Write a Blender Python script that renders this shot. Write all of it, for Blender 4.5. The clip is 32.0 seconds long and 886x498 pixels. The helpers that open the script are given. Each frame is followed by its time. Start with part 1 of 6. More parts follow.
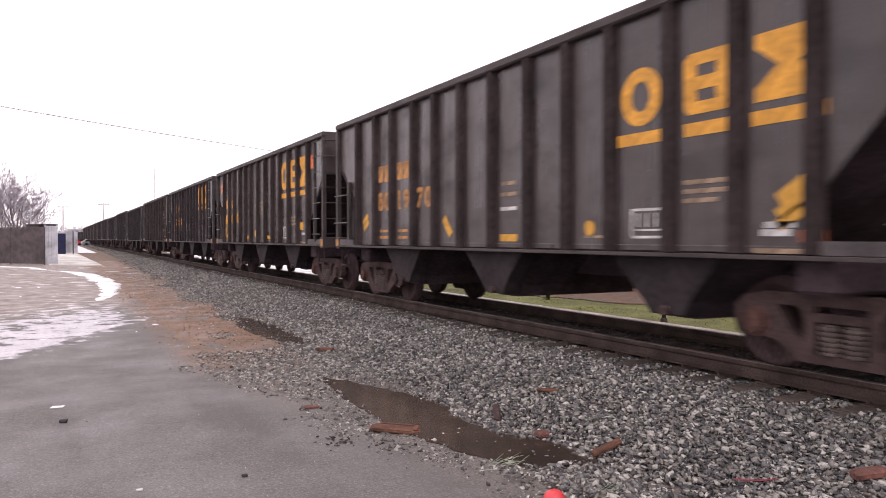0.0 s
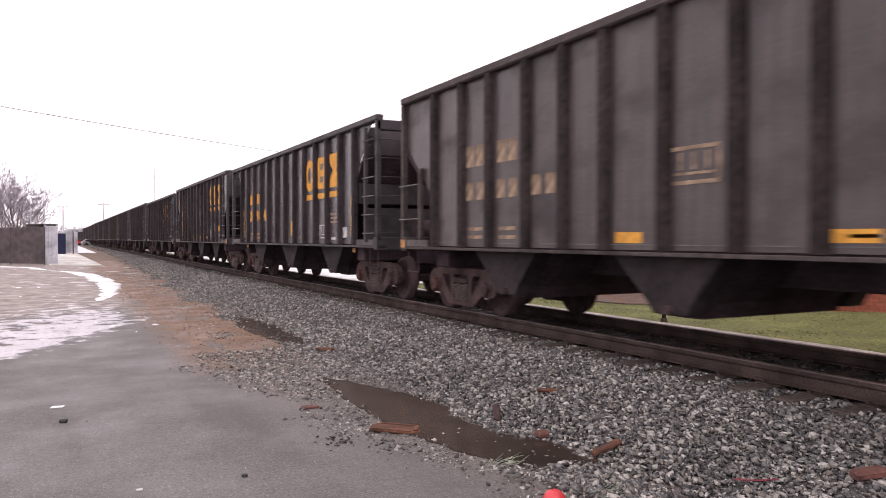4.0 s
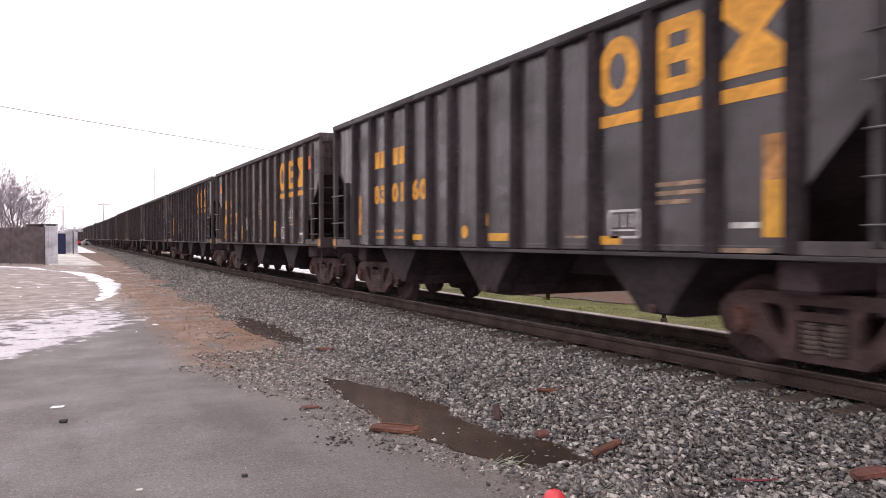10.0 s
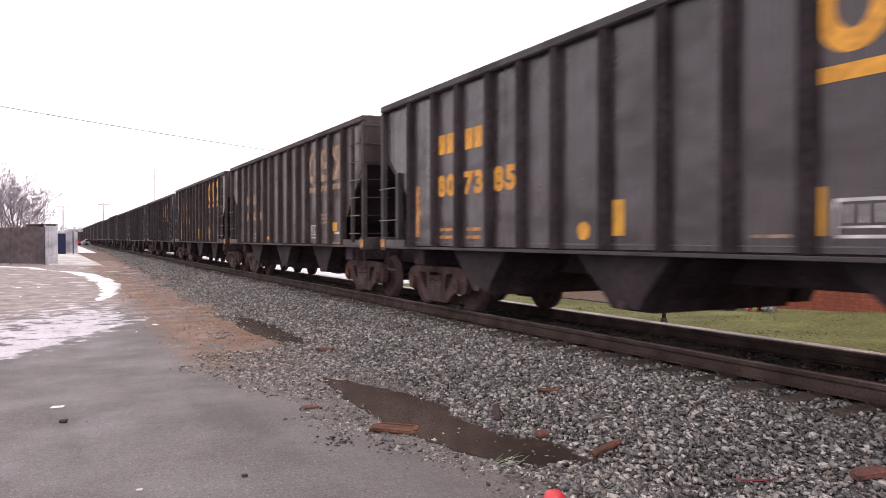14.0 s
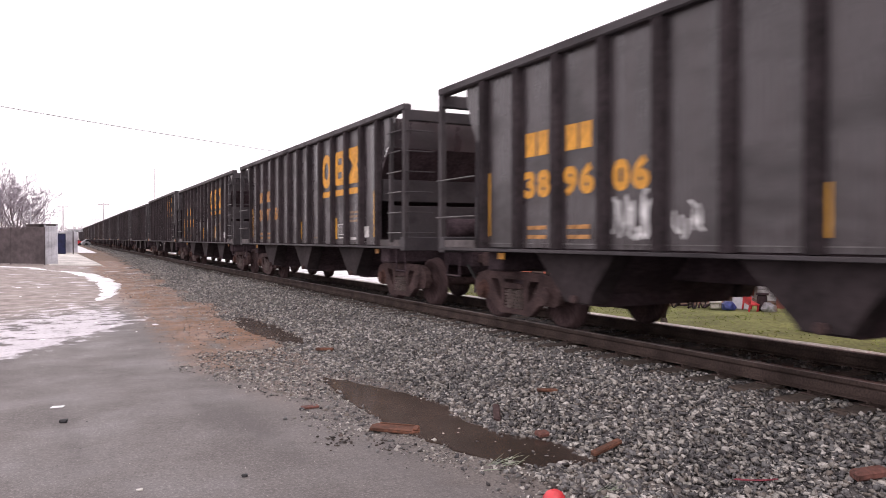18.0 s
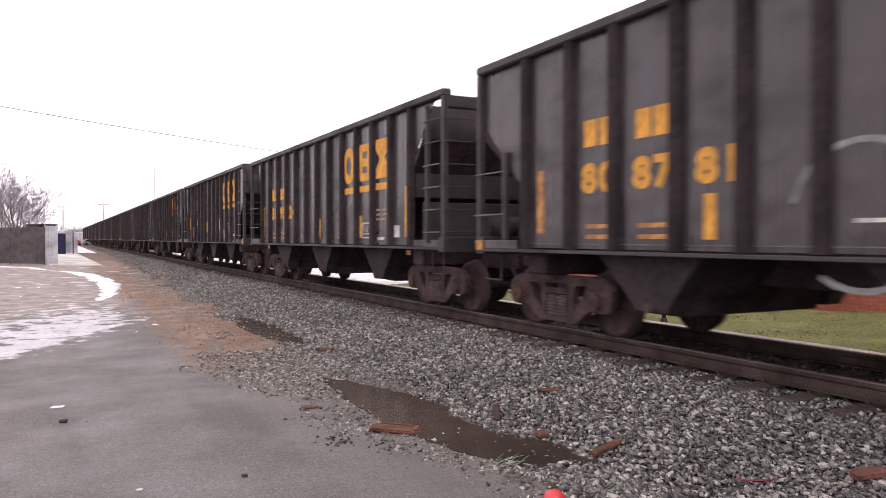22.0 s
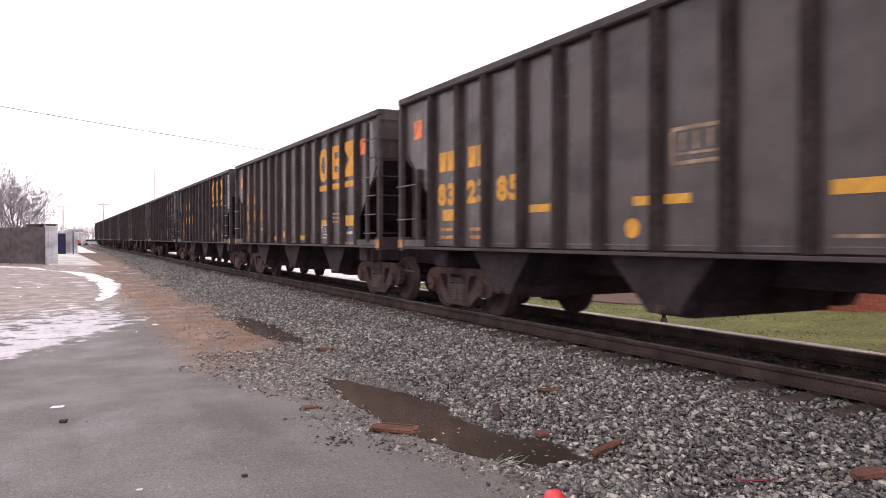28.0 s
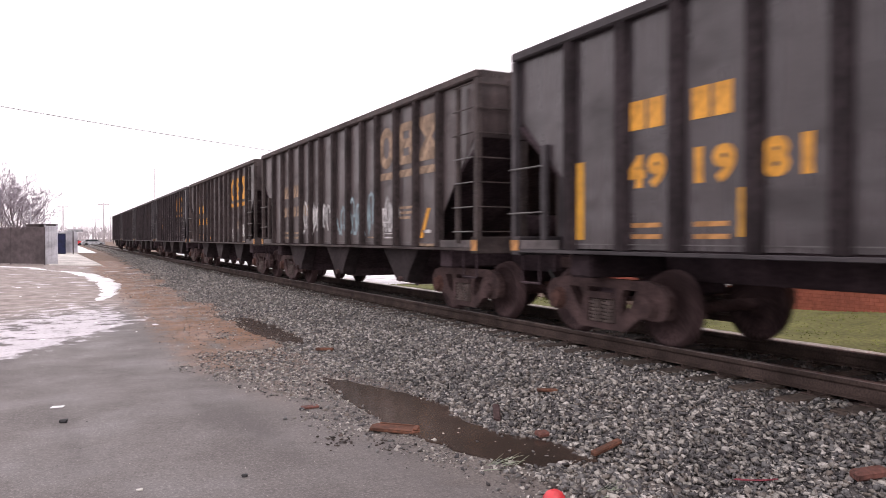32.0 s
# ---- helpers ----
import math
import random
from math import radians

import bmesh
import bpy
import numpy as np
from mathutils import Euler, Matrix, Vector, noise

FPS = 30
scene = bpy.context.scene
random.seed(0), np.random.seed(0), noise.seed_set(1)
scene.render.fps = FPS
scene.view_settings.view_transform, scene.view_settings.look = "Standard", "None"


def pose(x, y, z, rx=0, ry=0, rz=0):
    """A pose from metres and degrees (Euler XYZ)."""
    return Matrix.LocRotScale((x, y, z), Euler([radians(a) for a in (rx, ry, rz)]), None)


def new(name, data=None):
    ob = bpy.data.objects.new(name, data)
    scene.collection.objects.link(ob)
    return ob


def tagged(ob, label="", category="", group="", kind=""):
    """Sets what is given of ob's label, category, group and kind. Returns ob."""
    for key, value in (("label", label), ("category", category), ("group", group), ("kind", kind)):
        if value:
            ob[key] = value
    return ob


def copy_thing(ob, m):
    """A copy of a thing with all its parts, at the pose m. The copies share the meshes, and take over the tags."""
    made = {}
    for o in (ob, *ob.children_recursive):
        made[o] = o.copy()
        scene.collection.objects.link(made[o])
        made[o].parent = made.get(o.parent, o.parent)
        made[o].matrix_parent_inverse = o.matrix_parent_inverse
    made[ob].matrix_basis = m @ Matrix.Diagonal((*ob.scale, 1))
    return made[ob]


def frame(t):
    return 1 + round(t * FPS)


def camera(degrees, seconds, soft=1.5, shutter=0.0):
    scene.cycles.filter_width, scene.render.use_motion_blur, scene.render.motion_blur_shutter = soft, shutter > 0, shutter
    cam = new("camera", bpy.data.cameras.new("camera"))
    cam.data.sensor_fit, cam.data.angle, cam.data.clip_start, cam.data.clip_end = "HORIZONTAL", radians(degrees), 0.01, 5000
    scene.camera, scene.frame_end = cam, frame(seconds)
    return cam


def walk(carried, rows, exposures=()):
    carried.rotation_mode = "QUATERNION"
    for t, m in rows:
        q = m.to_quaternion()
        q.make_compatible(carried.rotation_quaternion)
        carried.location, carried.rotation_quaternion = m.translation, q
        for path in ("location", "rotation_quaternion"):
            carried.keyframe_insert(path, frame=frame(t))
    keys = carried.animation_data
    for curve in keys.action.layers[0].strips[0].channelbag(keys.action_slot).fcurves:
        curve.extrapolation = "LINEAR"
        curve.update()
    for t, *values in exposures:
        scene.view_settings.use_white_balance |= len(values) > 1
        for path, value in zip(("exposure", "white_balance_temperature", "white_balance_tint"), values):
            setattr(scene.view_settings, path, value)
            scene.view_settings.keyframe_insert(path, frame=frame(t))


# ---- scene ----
# Plan: the track runs along +Y, rail tops at z = 0.40; the camera stands at the origin 1.64 m up on the asphalt lot.
RAIL_Z = 0.40
TRACK_X = 7.00
NEAR_RAIL, FAR_RAIL = TRACK_X - 0.7525, TRACK_X + 0.7525
EYE = (0.0, 0.0, 1.642)
LENS = 61.4
cam = camera(LENS, 32.0, soft=0.9, shutter=0.28)
STAND = pose(*EYE, 89.18, 0, -27.29)
walk(cam, [(0, STAND), (32, STAND)], [(0, 0.0, 6750, 24), (32, 0.0, 6750, 24)])

# ---- light: overcast winter sky, weak broad sun ----
world = bpy.data.worlds.new("overcast_sky")
scene.world = world
world.use_nodes = True
wn = world.node_tree.nodes
wn.clear()
sky = wn.new("ShaderNodeTexSky")
sky.sky_type, sky.sun_disc = "NISHITA", False
sky.sun_elevation, sky.sun_rotation = radians(42), radians(200)
sky.dust_density, sky.air_density, sky.ozone_density = 6.0, 1.0, 1.0
pale = wn.new("ShaderNodeHueSaturation")
pale.inputs["Saturation"].default_value = 0.10
veil = wn.new("ShaderNodeMix")
veil.data_type = "RGBA"
veil.inputs[0].default_value = 0.85
veil.inputs[7].default_value = (10.7, 10.7, 10.9, 1)
bg = wn.new("ShaderNodeBackground")
bg.inputs["Strength"].default_value = 0.15
wout = wn.new("ShaderNodeOutputWorld")
world.node_tree.links.new(sky.outputs[0], pale.inputs["Color"])
world.node_tree.links.new(pale.outputs[0], veil.inputs[6])
world.node_tree.links.new(veil.outputs[2], bg.inputs["Color"])
world.node_tree.links.new(bg.outputs[0], wout.inputs["Surface"])
sun_data = bpy.data.lights.new("sun", "SUN")
sun_data.energy, sun_data.angle, sun_data.color = 0.6, radians(60), (1.0, 0.97, 0.93)
sun = new("sun", sun_data)
sun.rotation_euler = (radians(48), 0, radians(-20))


# ---- materials ----
def shader(name, base, rough=0.7, metal=0.0, dark=0.6, grain=40.0, stain=1.2, mix=0.6, bump=0.15, per="", spec=0.5, light=None, detail=6.0, bump_scale=0.0):
    """Paint or earth with two scales of colour change and a fine relief. per: 'object' or 'island' varies whole pieces."""
    m = bpy.data.materials.new(name)
    m.use_nodes = True
    nt = m.node_tree
    n, l = nt.nodes, nt.links
    b = n["Principled BSDF"]
    b.inputs["Roughness"].default_value, b.inputs["Metallic"].default_value = rough, metal
    b.inputs["Specular IOR Level"].default_value = spec
    co = n.new("ShaderNodeTexCoord")
    big, small = n.new("ShaderNodeTexNoise"), n.new("ShaderNodeTexNoise")
    big.inputs["Scale"].default_value, big.inputs["Detail"].default_value = stain, detail
    small.inputs["Scale"].default_value, small.inputs["Detail"].default_value = grain, 3.0
    for t in (big, small):
        l.new(co.outputs["Object"], t.inputs["Vector"])
    lo = [c * dark for c in base]
    hi = light or [min(1, c * (2 - dark)) for c in base]
    r1 = n.new("ShaderNodeValToRGB")
    r1.color_ramp.elements[0].position, r1.color_ramp.elements[1].position = 0.32, 0.68
    r1.color_ramp.elements[0].color, r1.color_ramp.elements[1].color = (*lo, 1), (*hi, 1)
    l.new(big.outputs["Fac"], r1.inputs["Fac"])
    r2 = n.new("ShaderNodeMapRange")
    r2.inputs["From Min"].default_value, r2.inputs["From Max"].default_value = 0.3, 0.7
    r2.inputs["To Min"].default_value, r2.inputs["To Max"].default_value = 1 - mix * 0.6, 1 + mix * 0.5
    l.new(small.outputs["Fac"], r2.inputs["Value"])
    mul = n.new("ShaderNodeVectorMath")
    mul.operation = "SCALE"
    l.new(r1.outputs["Color"], mul.inputs[0])
    l.new(r2.outputs["Result"], mul.inputs["Scale"])
    last = mul.outputs[0]
    if per:
        if per == "object":
            rnd = n.new("ShaderNodeObjectInfo").outputs["Random"]
        else:
            rnd = n.new("ShaderNodeNewGeometry").outputs["Random Per Island"]
        r3 = n.new("ShaderNodeMapRange")
        r3.inputs["To Min"].default_value, r3.inputs["To Max"].default_value = (0.4, 1.8) if per == "island" else (0.75, 1.25)
        l.new(rnd, r3.inputs["Value"])
        m2 = n.new("ShaderNodeVectorMath")
        m2.operation = "SCALE"
        l.new(last, m2.inputs[0])
        l.new(r3.outputs["Result"], m2.inputs["Scale"])
        last = m2.outputs[0]
    l.new(last, b.inputs["Base Color"])
    if bump:
        bp = n.new("ShaderNodeBump")
        bp.inputs["Strength"].default_value, bp.inputs["Distance"].default_value = bump, bump_scale or 0.5 / grain
        l.new(small.outputs["Fac"], bp.inputs["Height"])
        l.new(bp.outputs["Normal"], b.inputs["Normal"])
    return m


def noise_node(n, l, vec, scale, detail=4.0, rough=0.5):
    t = n.new("ShaderNodeTexNoise")
    t.inputs["Scale"].default_value, t.inputs["Detail"].default_value, t.inputs["Roughness"].default_value = scale, detail, rough
    l.new(vec, t.inputs["Vector"])
    return t.outputs["Fac"]


def calc(n, l, op, a, b=0.0, clamp=False):
    m = n.new("ShaderNodeMath")
    m.operation, m.use_clamp = op, clamp
    for k, v in enumerate((a, b)):
        if isinstance(v, (int, float)):
            m.inputs[k].default_value = v
        else:
            l.new(v, m.inputs[k])
    return m.outputs[0]


def blend(n, l, fac, a, b):
    m = n.new("ShaderNodeMix")
    m.data_type = "RGBA"
    if isinstance(fac, (int, float)):
        m.inputs[0].default_value = fac
    else:
        l.new(fac, m.inputs[0])
    for k, v in ((6, a), (7, b)):
        if isinstance(v, tuple):
            m.inputs[k].default_value = (*v, 1)
        else:
            l.new(v, m.inputs[k])
    return m.outputs[2]


def ramp(n, l, fac, lo, hi):
    r = n.new("ShaderNodeMapRange")
    r.inputs["From Min"].default_value, r.inputs["From Max"].default_value = lo, hi
    l.new(fac, r.inputs["Value"])
    return r.outputs["Result"]


def car_paint(name, base, dust, rough, gloss=0.07):
    """Old car paint: blotches, long vertical wash streaks, dents and dusty grain."""
    m = bpy.data.materials.new(name)
    m.use_nodes = True
    n, l = m.node_tree.nodes, m.node_tree.links
    b = n["Principled BSDF"]
    b.inputs["Specular IOR Level"].default_value = gloss
    co = n.new("ShaderNodeTexCoord").outputs["Object"]
    stretch = n.new("ShaderNodeVectorMath")
    stretch.operation = "MULTIPLY"
    stretch.inputs[1].default_value = (3.0, 7.0, 0.35)
    shift = n.new("ShaderNodeVectorMath")
    which = n.new("ShaderNodeObjectInfo").outputs["Random"]
    l.new(co, shift.inputs[0])
    far = calc(n, l, "MULTIPLY", which, 30.0)
    l.new(far, shift.inputs[1])
    l.new(shift.outputs[0], stretch.inputs[0])
    streak = ramp(n, l, noise_node(n, l, stretch.outputs[0], 1.0, 6.0, 0.6), 0.42, 0.72)
    blotch = ramp(n, l, noise_node(n, l, shift.outputs[0], 0.8, 7.0, 0.62), 0.35, 0.7)
    grain = noise_node(n, l, co, 26.0, 4.0, 0.6)
    c = blend(n, l, blotch, tuple(v * 0.72 for v in base), tuple(v * 1.28 for v in base))
    c = blend(n, l, calc(n, l, "MULTIPLY", streak, 0.75), c, dust)
    c = blend(n, l, calc(n, l, "MULTIPLY", ramp(n, l, grain, 0.5, 0.75), 0.35), c, tuple(v * 1.5 for v in dust))
    smear = n.new("ShaderNodeVectorMath")
    smear.operation = "MULTIPLY"
    smear.inputs[1].default_value = (1.0, 0.8, 1.7)
    l.new(shift.outputs[0], smear.inputs[0])
    soot = ramp(n, l, noise_node(n, l, smear.outputs[0], 0.9, 6.0, 0.6), 0.50, 0.68)
    c = blend(n, l, calc(n, l, "MULTIPLY", soot, 0.7), c, tuple(v * 0.4 for v in base))
    l.new(c, b.inputs["Base Color"])
    l.new(calc(n, l, "ADD", calc(n, l, "MULTIPLY", soot, 0.2), calc(n, l, "ADD", calc(n, l, "MULTIPLY", streak, 0.25), rough)), b.inputs["Roughness"])
    bp = n.new("ShaderNodeBump")
    bp.inputs["Strength"].default_value, bp.inputs["Distance"].default_value = 0.4, 0.06
    dents = n.new("ShaderNodeVectorMath")
    dents.operation = "MULTIPLY"
    dents.inputs[1].default_value = (1.0, 1.1, 2.6)
    l.new(shift.outputs[0], dents.inputs[0])
    l.new(calc(n, l, "ADD", noise_node(n, l, shift.outputs[0], 1.6, 2.0), calc(n, l, "MULTIPLY", noise_node(n, l, dents.outputs[0], 0.9, 1.0), 0.9)), bp.inputs["Height"])
    l.new(bp.outputs["Normal"], b.inputs["Normal"])
    return m


def stone_mix(name, lift=1.0):
    """Crushed stone: every stone its own grey, a few warm, bluish or nearly white."""
    m = bpy.data.materials.new(name)
    m.use_nodes = True
    n, l = m.node_tree.nodes, m.node_tree.links
    b = n["Principled BSDF"]
    b.inputs["Roughness"].default_value, b.inputs["Specular IOR Level"].default_value = 0.7, 0.4
    rnd = n.new("ShaderNodeNewGeometry").outputs["Random Per Island"]
    r = n.new("ShaderNodeValToRGB")
    for pos, col in ((0.12, (0.055, 0.05, 0.05)), (0.28, (0.09, 0.089, 0.09)), (0.46, (0.15, 0.148, 0.145)), (0.6, (0.125, 0.107, 0.092)), (0.76, (0.23, 0.222, 0.203)), (0.92, (0.36, 0.342, 0.312))):
        e = r.color_ramp.elements.new(pos)
        e.color = (*[v * lift for v in col], 1)
    r.color_ramp.elements[0].color = (0.045, 0.045, 0.048, 1)
    r.color_ramp.elements[-1].color = (*[v * min(lift, 1.0) for v in (0.42, 0.40, 0.38)], 1)
    l.new(rnd, r.inputs["Fac"])
    co = n.new("ShaderNodeTexCoord").outputs["Object"]
    g = ramp(n, l, noise_node(n, l, co, 70.0, 4.0, 0.6), 0.25, 0.75)
    mul = n.new("ShaderNodeVectorMath")
    mul.operation = "SCALE"
    l.new(r.outputs["Color"], mul.inputs[0])
    # damp patches darken and gloss the stones
    damp = ramp(n, l, noise_node(n, l, co, 0.42, 4.0, 0.6), 0.50, 0.64)
    wet = calc(n, l, "SUBTRACT", 1.06, calc(n, l, "MULTIPLY", damp, 0.34))
    l.new(calc(n, l, "MULTIPLY", wet, calc(n, l, "ADD", calc(n, l, "MULTIPLY", g, 0.6), 0.7)), mul.inputs["Scale"])
    l.new(calc(n, l, "SUBTRACT", 0.7, calc(n, l, "MULTIPLY", damp, 0.22)), b.inputs["Roughness"])
    l.new(mul.outputs[0], b.inputs["Base Color"])
    return m


def earth_mix(name, dark, warm, pale):
    """Trodden soil: dark wet spots, orange clay and pale grit in turn."""
    m = bpy.data.materials.new(name)
    m.use_nodes = True
    n, l = m.node_tree.nodes, m.node_tree.links
    b = n["Principled BSDF"]
    b.inputs["Roughness"].default_value = 0.9
    co = n.new("ShaderNodeTexCoord").outputs["Object"]
    c = blend(n, l, ramp(n, l, noise_node(n, l, co, 0.8, 9.0, 0.65), 0.4, 0.62), warm, pale)
    c = blend(n, l, ramp(n, l, noise_node(n, l, co, 5.0, 8.0, 0.7), 0.5, 0.66), c, dark)
    fine = noise_node(n, l, co, 34.0, 5.0, 0.75)
    c = blend(n, l, calc(n, l, "MULTIPLY", ramp(n, l, fine, 0.54, 0.68), 0.8), c, (0.30, 0.27, 0.24))
    c = blend(n, l, calc(n, l, "MULTIPLY", ramp(n, l, fine, 0.46, 0.34), 0.8), c, tuple(v * 0.5 for v in dark))
    l.new(c, b.inputs["Base Color"])
    bp = n.new("ShaderNodeBump")
    bp.inputs["Strength"].default_value, bp.inputs["Distance"].default_value = 0.9, 0.02
    l.new(fine, bp.inputs["Height"])
    l.new(bp.outputs["Normal"], b.inputs["Normal"])
    return m


def lot_surface(name):
    """Worn asphalt with grit and damp stains, soil and grit washed over its edge along the track, and thin melting snow in one place."""
    m = bpy.data.materials.new(name)
    m.use_nodes = True
    n, l = m.node_tree.nodes, m.node_tree.links
    b = n["Principled BSDF"]
    co = n.new("ShaderNodeTexCoord").outputs["Object"]
    sep = n.new("ShaderNodeSeparateXYZ")
    l.new(co, sep.inputs[0])
    x, y = sep.outputs["X"], sep.outputs["Y"]

    def off(fac, k):
        return calc(n, l, "MULTIPLY", calc(n, l, "SUBTRACT", fac, 0.5), k)
    big = noise_node(n, l, co, 0.55, 8.0, 0.6)
    stain = noise_node(n, l, co, 1.1, 5.0, 0.55)
    mid = noise_node(n, l, co, 7.0, 6.0, 0.65)
    lump = noise_node(n, l, co, 2.2, 6.0, 0.62)
    grit = noise_node(n, l, co, 52.0, 3.0, 0.75)
    c = blend(n, l, ramp(n, l, big, 0.34, 0.66), (0.097, 0.087, 0.082), (0.148, 0.135, 0.128))
    c = blend(n, l, calc(n, l, "MULTIPLY", ramp(n, l, stain, 0.5, 0.68), 0.6), c, (0.070, 0.063, 0.062))
    c = blend(n, l, calc(n, l, "MULTIPLY", ramp(n, l, mid, 0.5, 0.72), 0.5), c, (0.072, 0.065, 0.064))
    c = blend(n, l, calc(n, l, "MULTIPLY", ramp(n, l, grit, 0.54, 0.64), 0.85), c, (0.24, 0.222, 0.216))
    c = blend(n, l, calc(n, l, "MULTIPLY", ramp(n, l, grit, 0.46, 0.36), 0.7), c, (0.05, 0.045, 0.045))
    coarse = noise_node(n, l, co, 19.0, 4.0, 0.7)
    c = blend(n, l, calc(n, l, "MULTIPLY", ramp(n, l, coarse, 0.53, 0.66), 0.42), c, (0.215, 0.198, 0.188))
    c = blend(n, l, calc(n, l, "MULTIPLY", ramp(n, l, coarse, 0.46, 0.34), 0.42), c, (0.056, 0.050, 0.049))
    lane = n.new("ShaderNodeVectorMath")
    lane.operation = "MULTIPLY"
    lane.inputs[1].default_value = (1.5, 0.22, 1.0)
    l.new(co, lane.inputs[0])
    c = blend(n, l, calc(n, l, "MULTIPLY", ramp(n, l, noise_node(n, l, lane.outputs[0], 1.0, 3.0, 0.5), 0.48, 0.68), 0.45), c, (0.066, 0.060, 0.059))
    # pale worn paving farther along
    worn = ramp(n, l, calc(n, l, "ADD", y, calc(n, l, "ADD", off(lump, 14.0), calc(n, l, "MULTIPLY", x, -0.9))), 15.5, 20.0)
    c = blend(n, l, worn, c, blend(n, l, ramp(n, l, lump, 0.36, 0.6), (0.165, 0.136, 0.122), (0.30, 0.250, 0.226)))
    # soil and grit over the edge, orange clay farther along
    edge = calc(n, l, "MAXIMUM", calc(n, l, "SUBTRACT", 3.16, calc(n, l, "MULTIPLY", y, 0.165)), 1.5)
    d = calc(n, l, "ADD", calc(n, l, "SUBTRACT", x, edge), calc(n, l, "ADD", off(lump, 1.0), off(mid, 0.9)))
    grey = blend(n, l, ramp(n, l, grit, 0.4, 0.62), (0.060, 0.052, 0.047), (0.215, 0.19, 0.172))
    grey = blend(n, l, calc(n, l, "MULTIPLY", ramp(n, l, noise_node(n, l, co, 3.2, 7.0, 0.7), 0.50, 0.60), 0.75), grey, (0.052, 0.043, 0.038))
    clay = blend(n, l, ramp(n, l, grit, 0.38, 0.66), (0.120, 0.054, 0.022), (0.272, 0.127, 0.052))
    clay = blend(n, l, calc(n, l, "MULTIPLY", ramp(n, l, mid, 0.52, 0.66), 0.8), clay, (0.085, 0.062, 0.05))
    rubble = noise_node(n, l, co, 6.0, 9.0, 0.85)
    clay = blend(n, l, calc(n, l, "MULTIPLY", ramp(n, l, rubble, 0.55, 0.64), 0.75), clay, (0.27, 0.215, 0.17))
    clay = blend(n, l, calc(n, l, "MULTIPLY", ramp(n, l, rubble, 0.48, 0.42), 0.9), clay, (0.062, 0.047, 0.04))
    far = calc(n, l, "MULTIPLY", ramp(n, l, calc(n, l, "ADD", y, off(big, 8.0)), 7.5, 11.5), 0.96)
    drift = n.new("ShaderNodeVectorMath")
    drift.operation = "MULTIPLY"
    drift.inputs[1].default_value = (1.5, 0.55, 1.0)
    l.new(co, drift.inputs[0])
    clay_here = calc(n, l, "MULTIPLY", far, ramp(n, l, noise_node(n, l, drift.outputs[0], 1.3, 9.0, 0.72), 0.385, 0.49))
    soil = blend(n, l, clay_here, grey, clay)
    c = blend(n, l, ramp(n, l, d, -0.2, 0.34), c, soil)
    # snow beyond a slanting line, thinning out behind it
    q = calc(n, l, "ADD", calc(n, l, "MULTIPLY", calc(n, l, "ADD", x, 0.69), -0.856), calc(n, l, "MULTIPLY", calc(n, l, "SUBTRACT", y, 11.54), 0.516))
    q = calc(n, l, "ADD", q, off(mid, 0.5))
    sn = calc(n, l, "ADD", lump, calc(n, l, "MULTIPLY", ramp(n, l, q, -0.25, 0.5), 0.24))
    sn = calc(n, l, "SUBTRACT", sn, calc(n, l, "MULTIPLY", calc(n, l, "MAXIMUM", calc(n, l, "SUBTRACT", q, 1.5), 0.0), 0.075))
    sn = calc(n, l, "SUBTRACT", sn, calc(n, l, "MULTIPLY", ramp(n, l, x, 0.7, 2.0), 0.3))
    specks = calc(n, l, "MULTIPLY", ramp(n, l, noise_node(n, l, co, 7.0, 4.0, 0.6), 0.55, 0.66), 0.6)
    snow = calc(n, l, "MULTIPLY", ramp(n, l, sn, 0.60, 0.70), ramp(n, l, q, -0.35, -0.05))
    snow = calc(n, l, "SUBTRACT", snow, specks, True)
    scraps = ramp(n, l, calc(n, l, "MULTIPLY", noise_node(n, l, co, 0.7, 5.0, 0.55), ramp(n, l, y, 17.0, 24.0)), 0.60, 0.66)
    cover = calc(n, l, "MAXIMUM", snow, scraps, True)
    c = blend(n, l, cover, c, blend(n, l, ramp(n, l, mid, 0.35, 0.65), (0.44, 0.42, 0.45), (0.66, 0.63, 0.67)))
    l.new(c, b.inputs["Base Color"])
    l.new(calc(n, l, "ADD", calc(n, l, "MULTIPLY", ramp(n, l, stain, 0.68, 0.4), 0.3), 0.45), b.inputs["Roughness"])
    bp = n.new("ShaderNodeBump")
    bp.inputs["Strength"].default_value, bp.inputs["Distance"].default_value = 0.4, 0.005
    l.new(calc(n, l, "ADD", grit, calc(n, l, "MULTIPLY", cover, 3.0)), bp.inputs["Height"])
    l.new(bp.outputs["Normal"], b.inputs["Normal"])
    return m


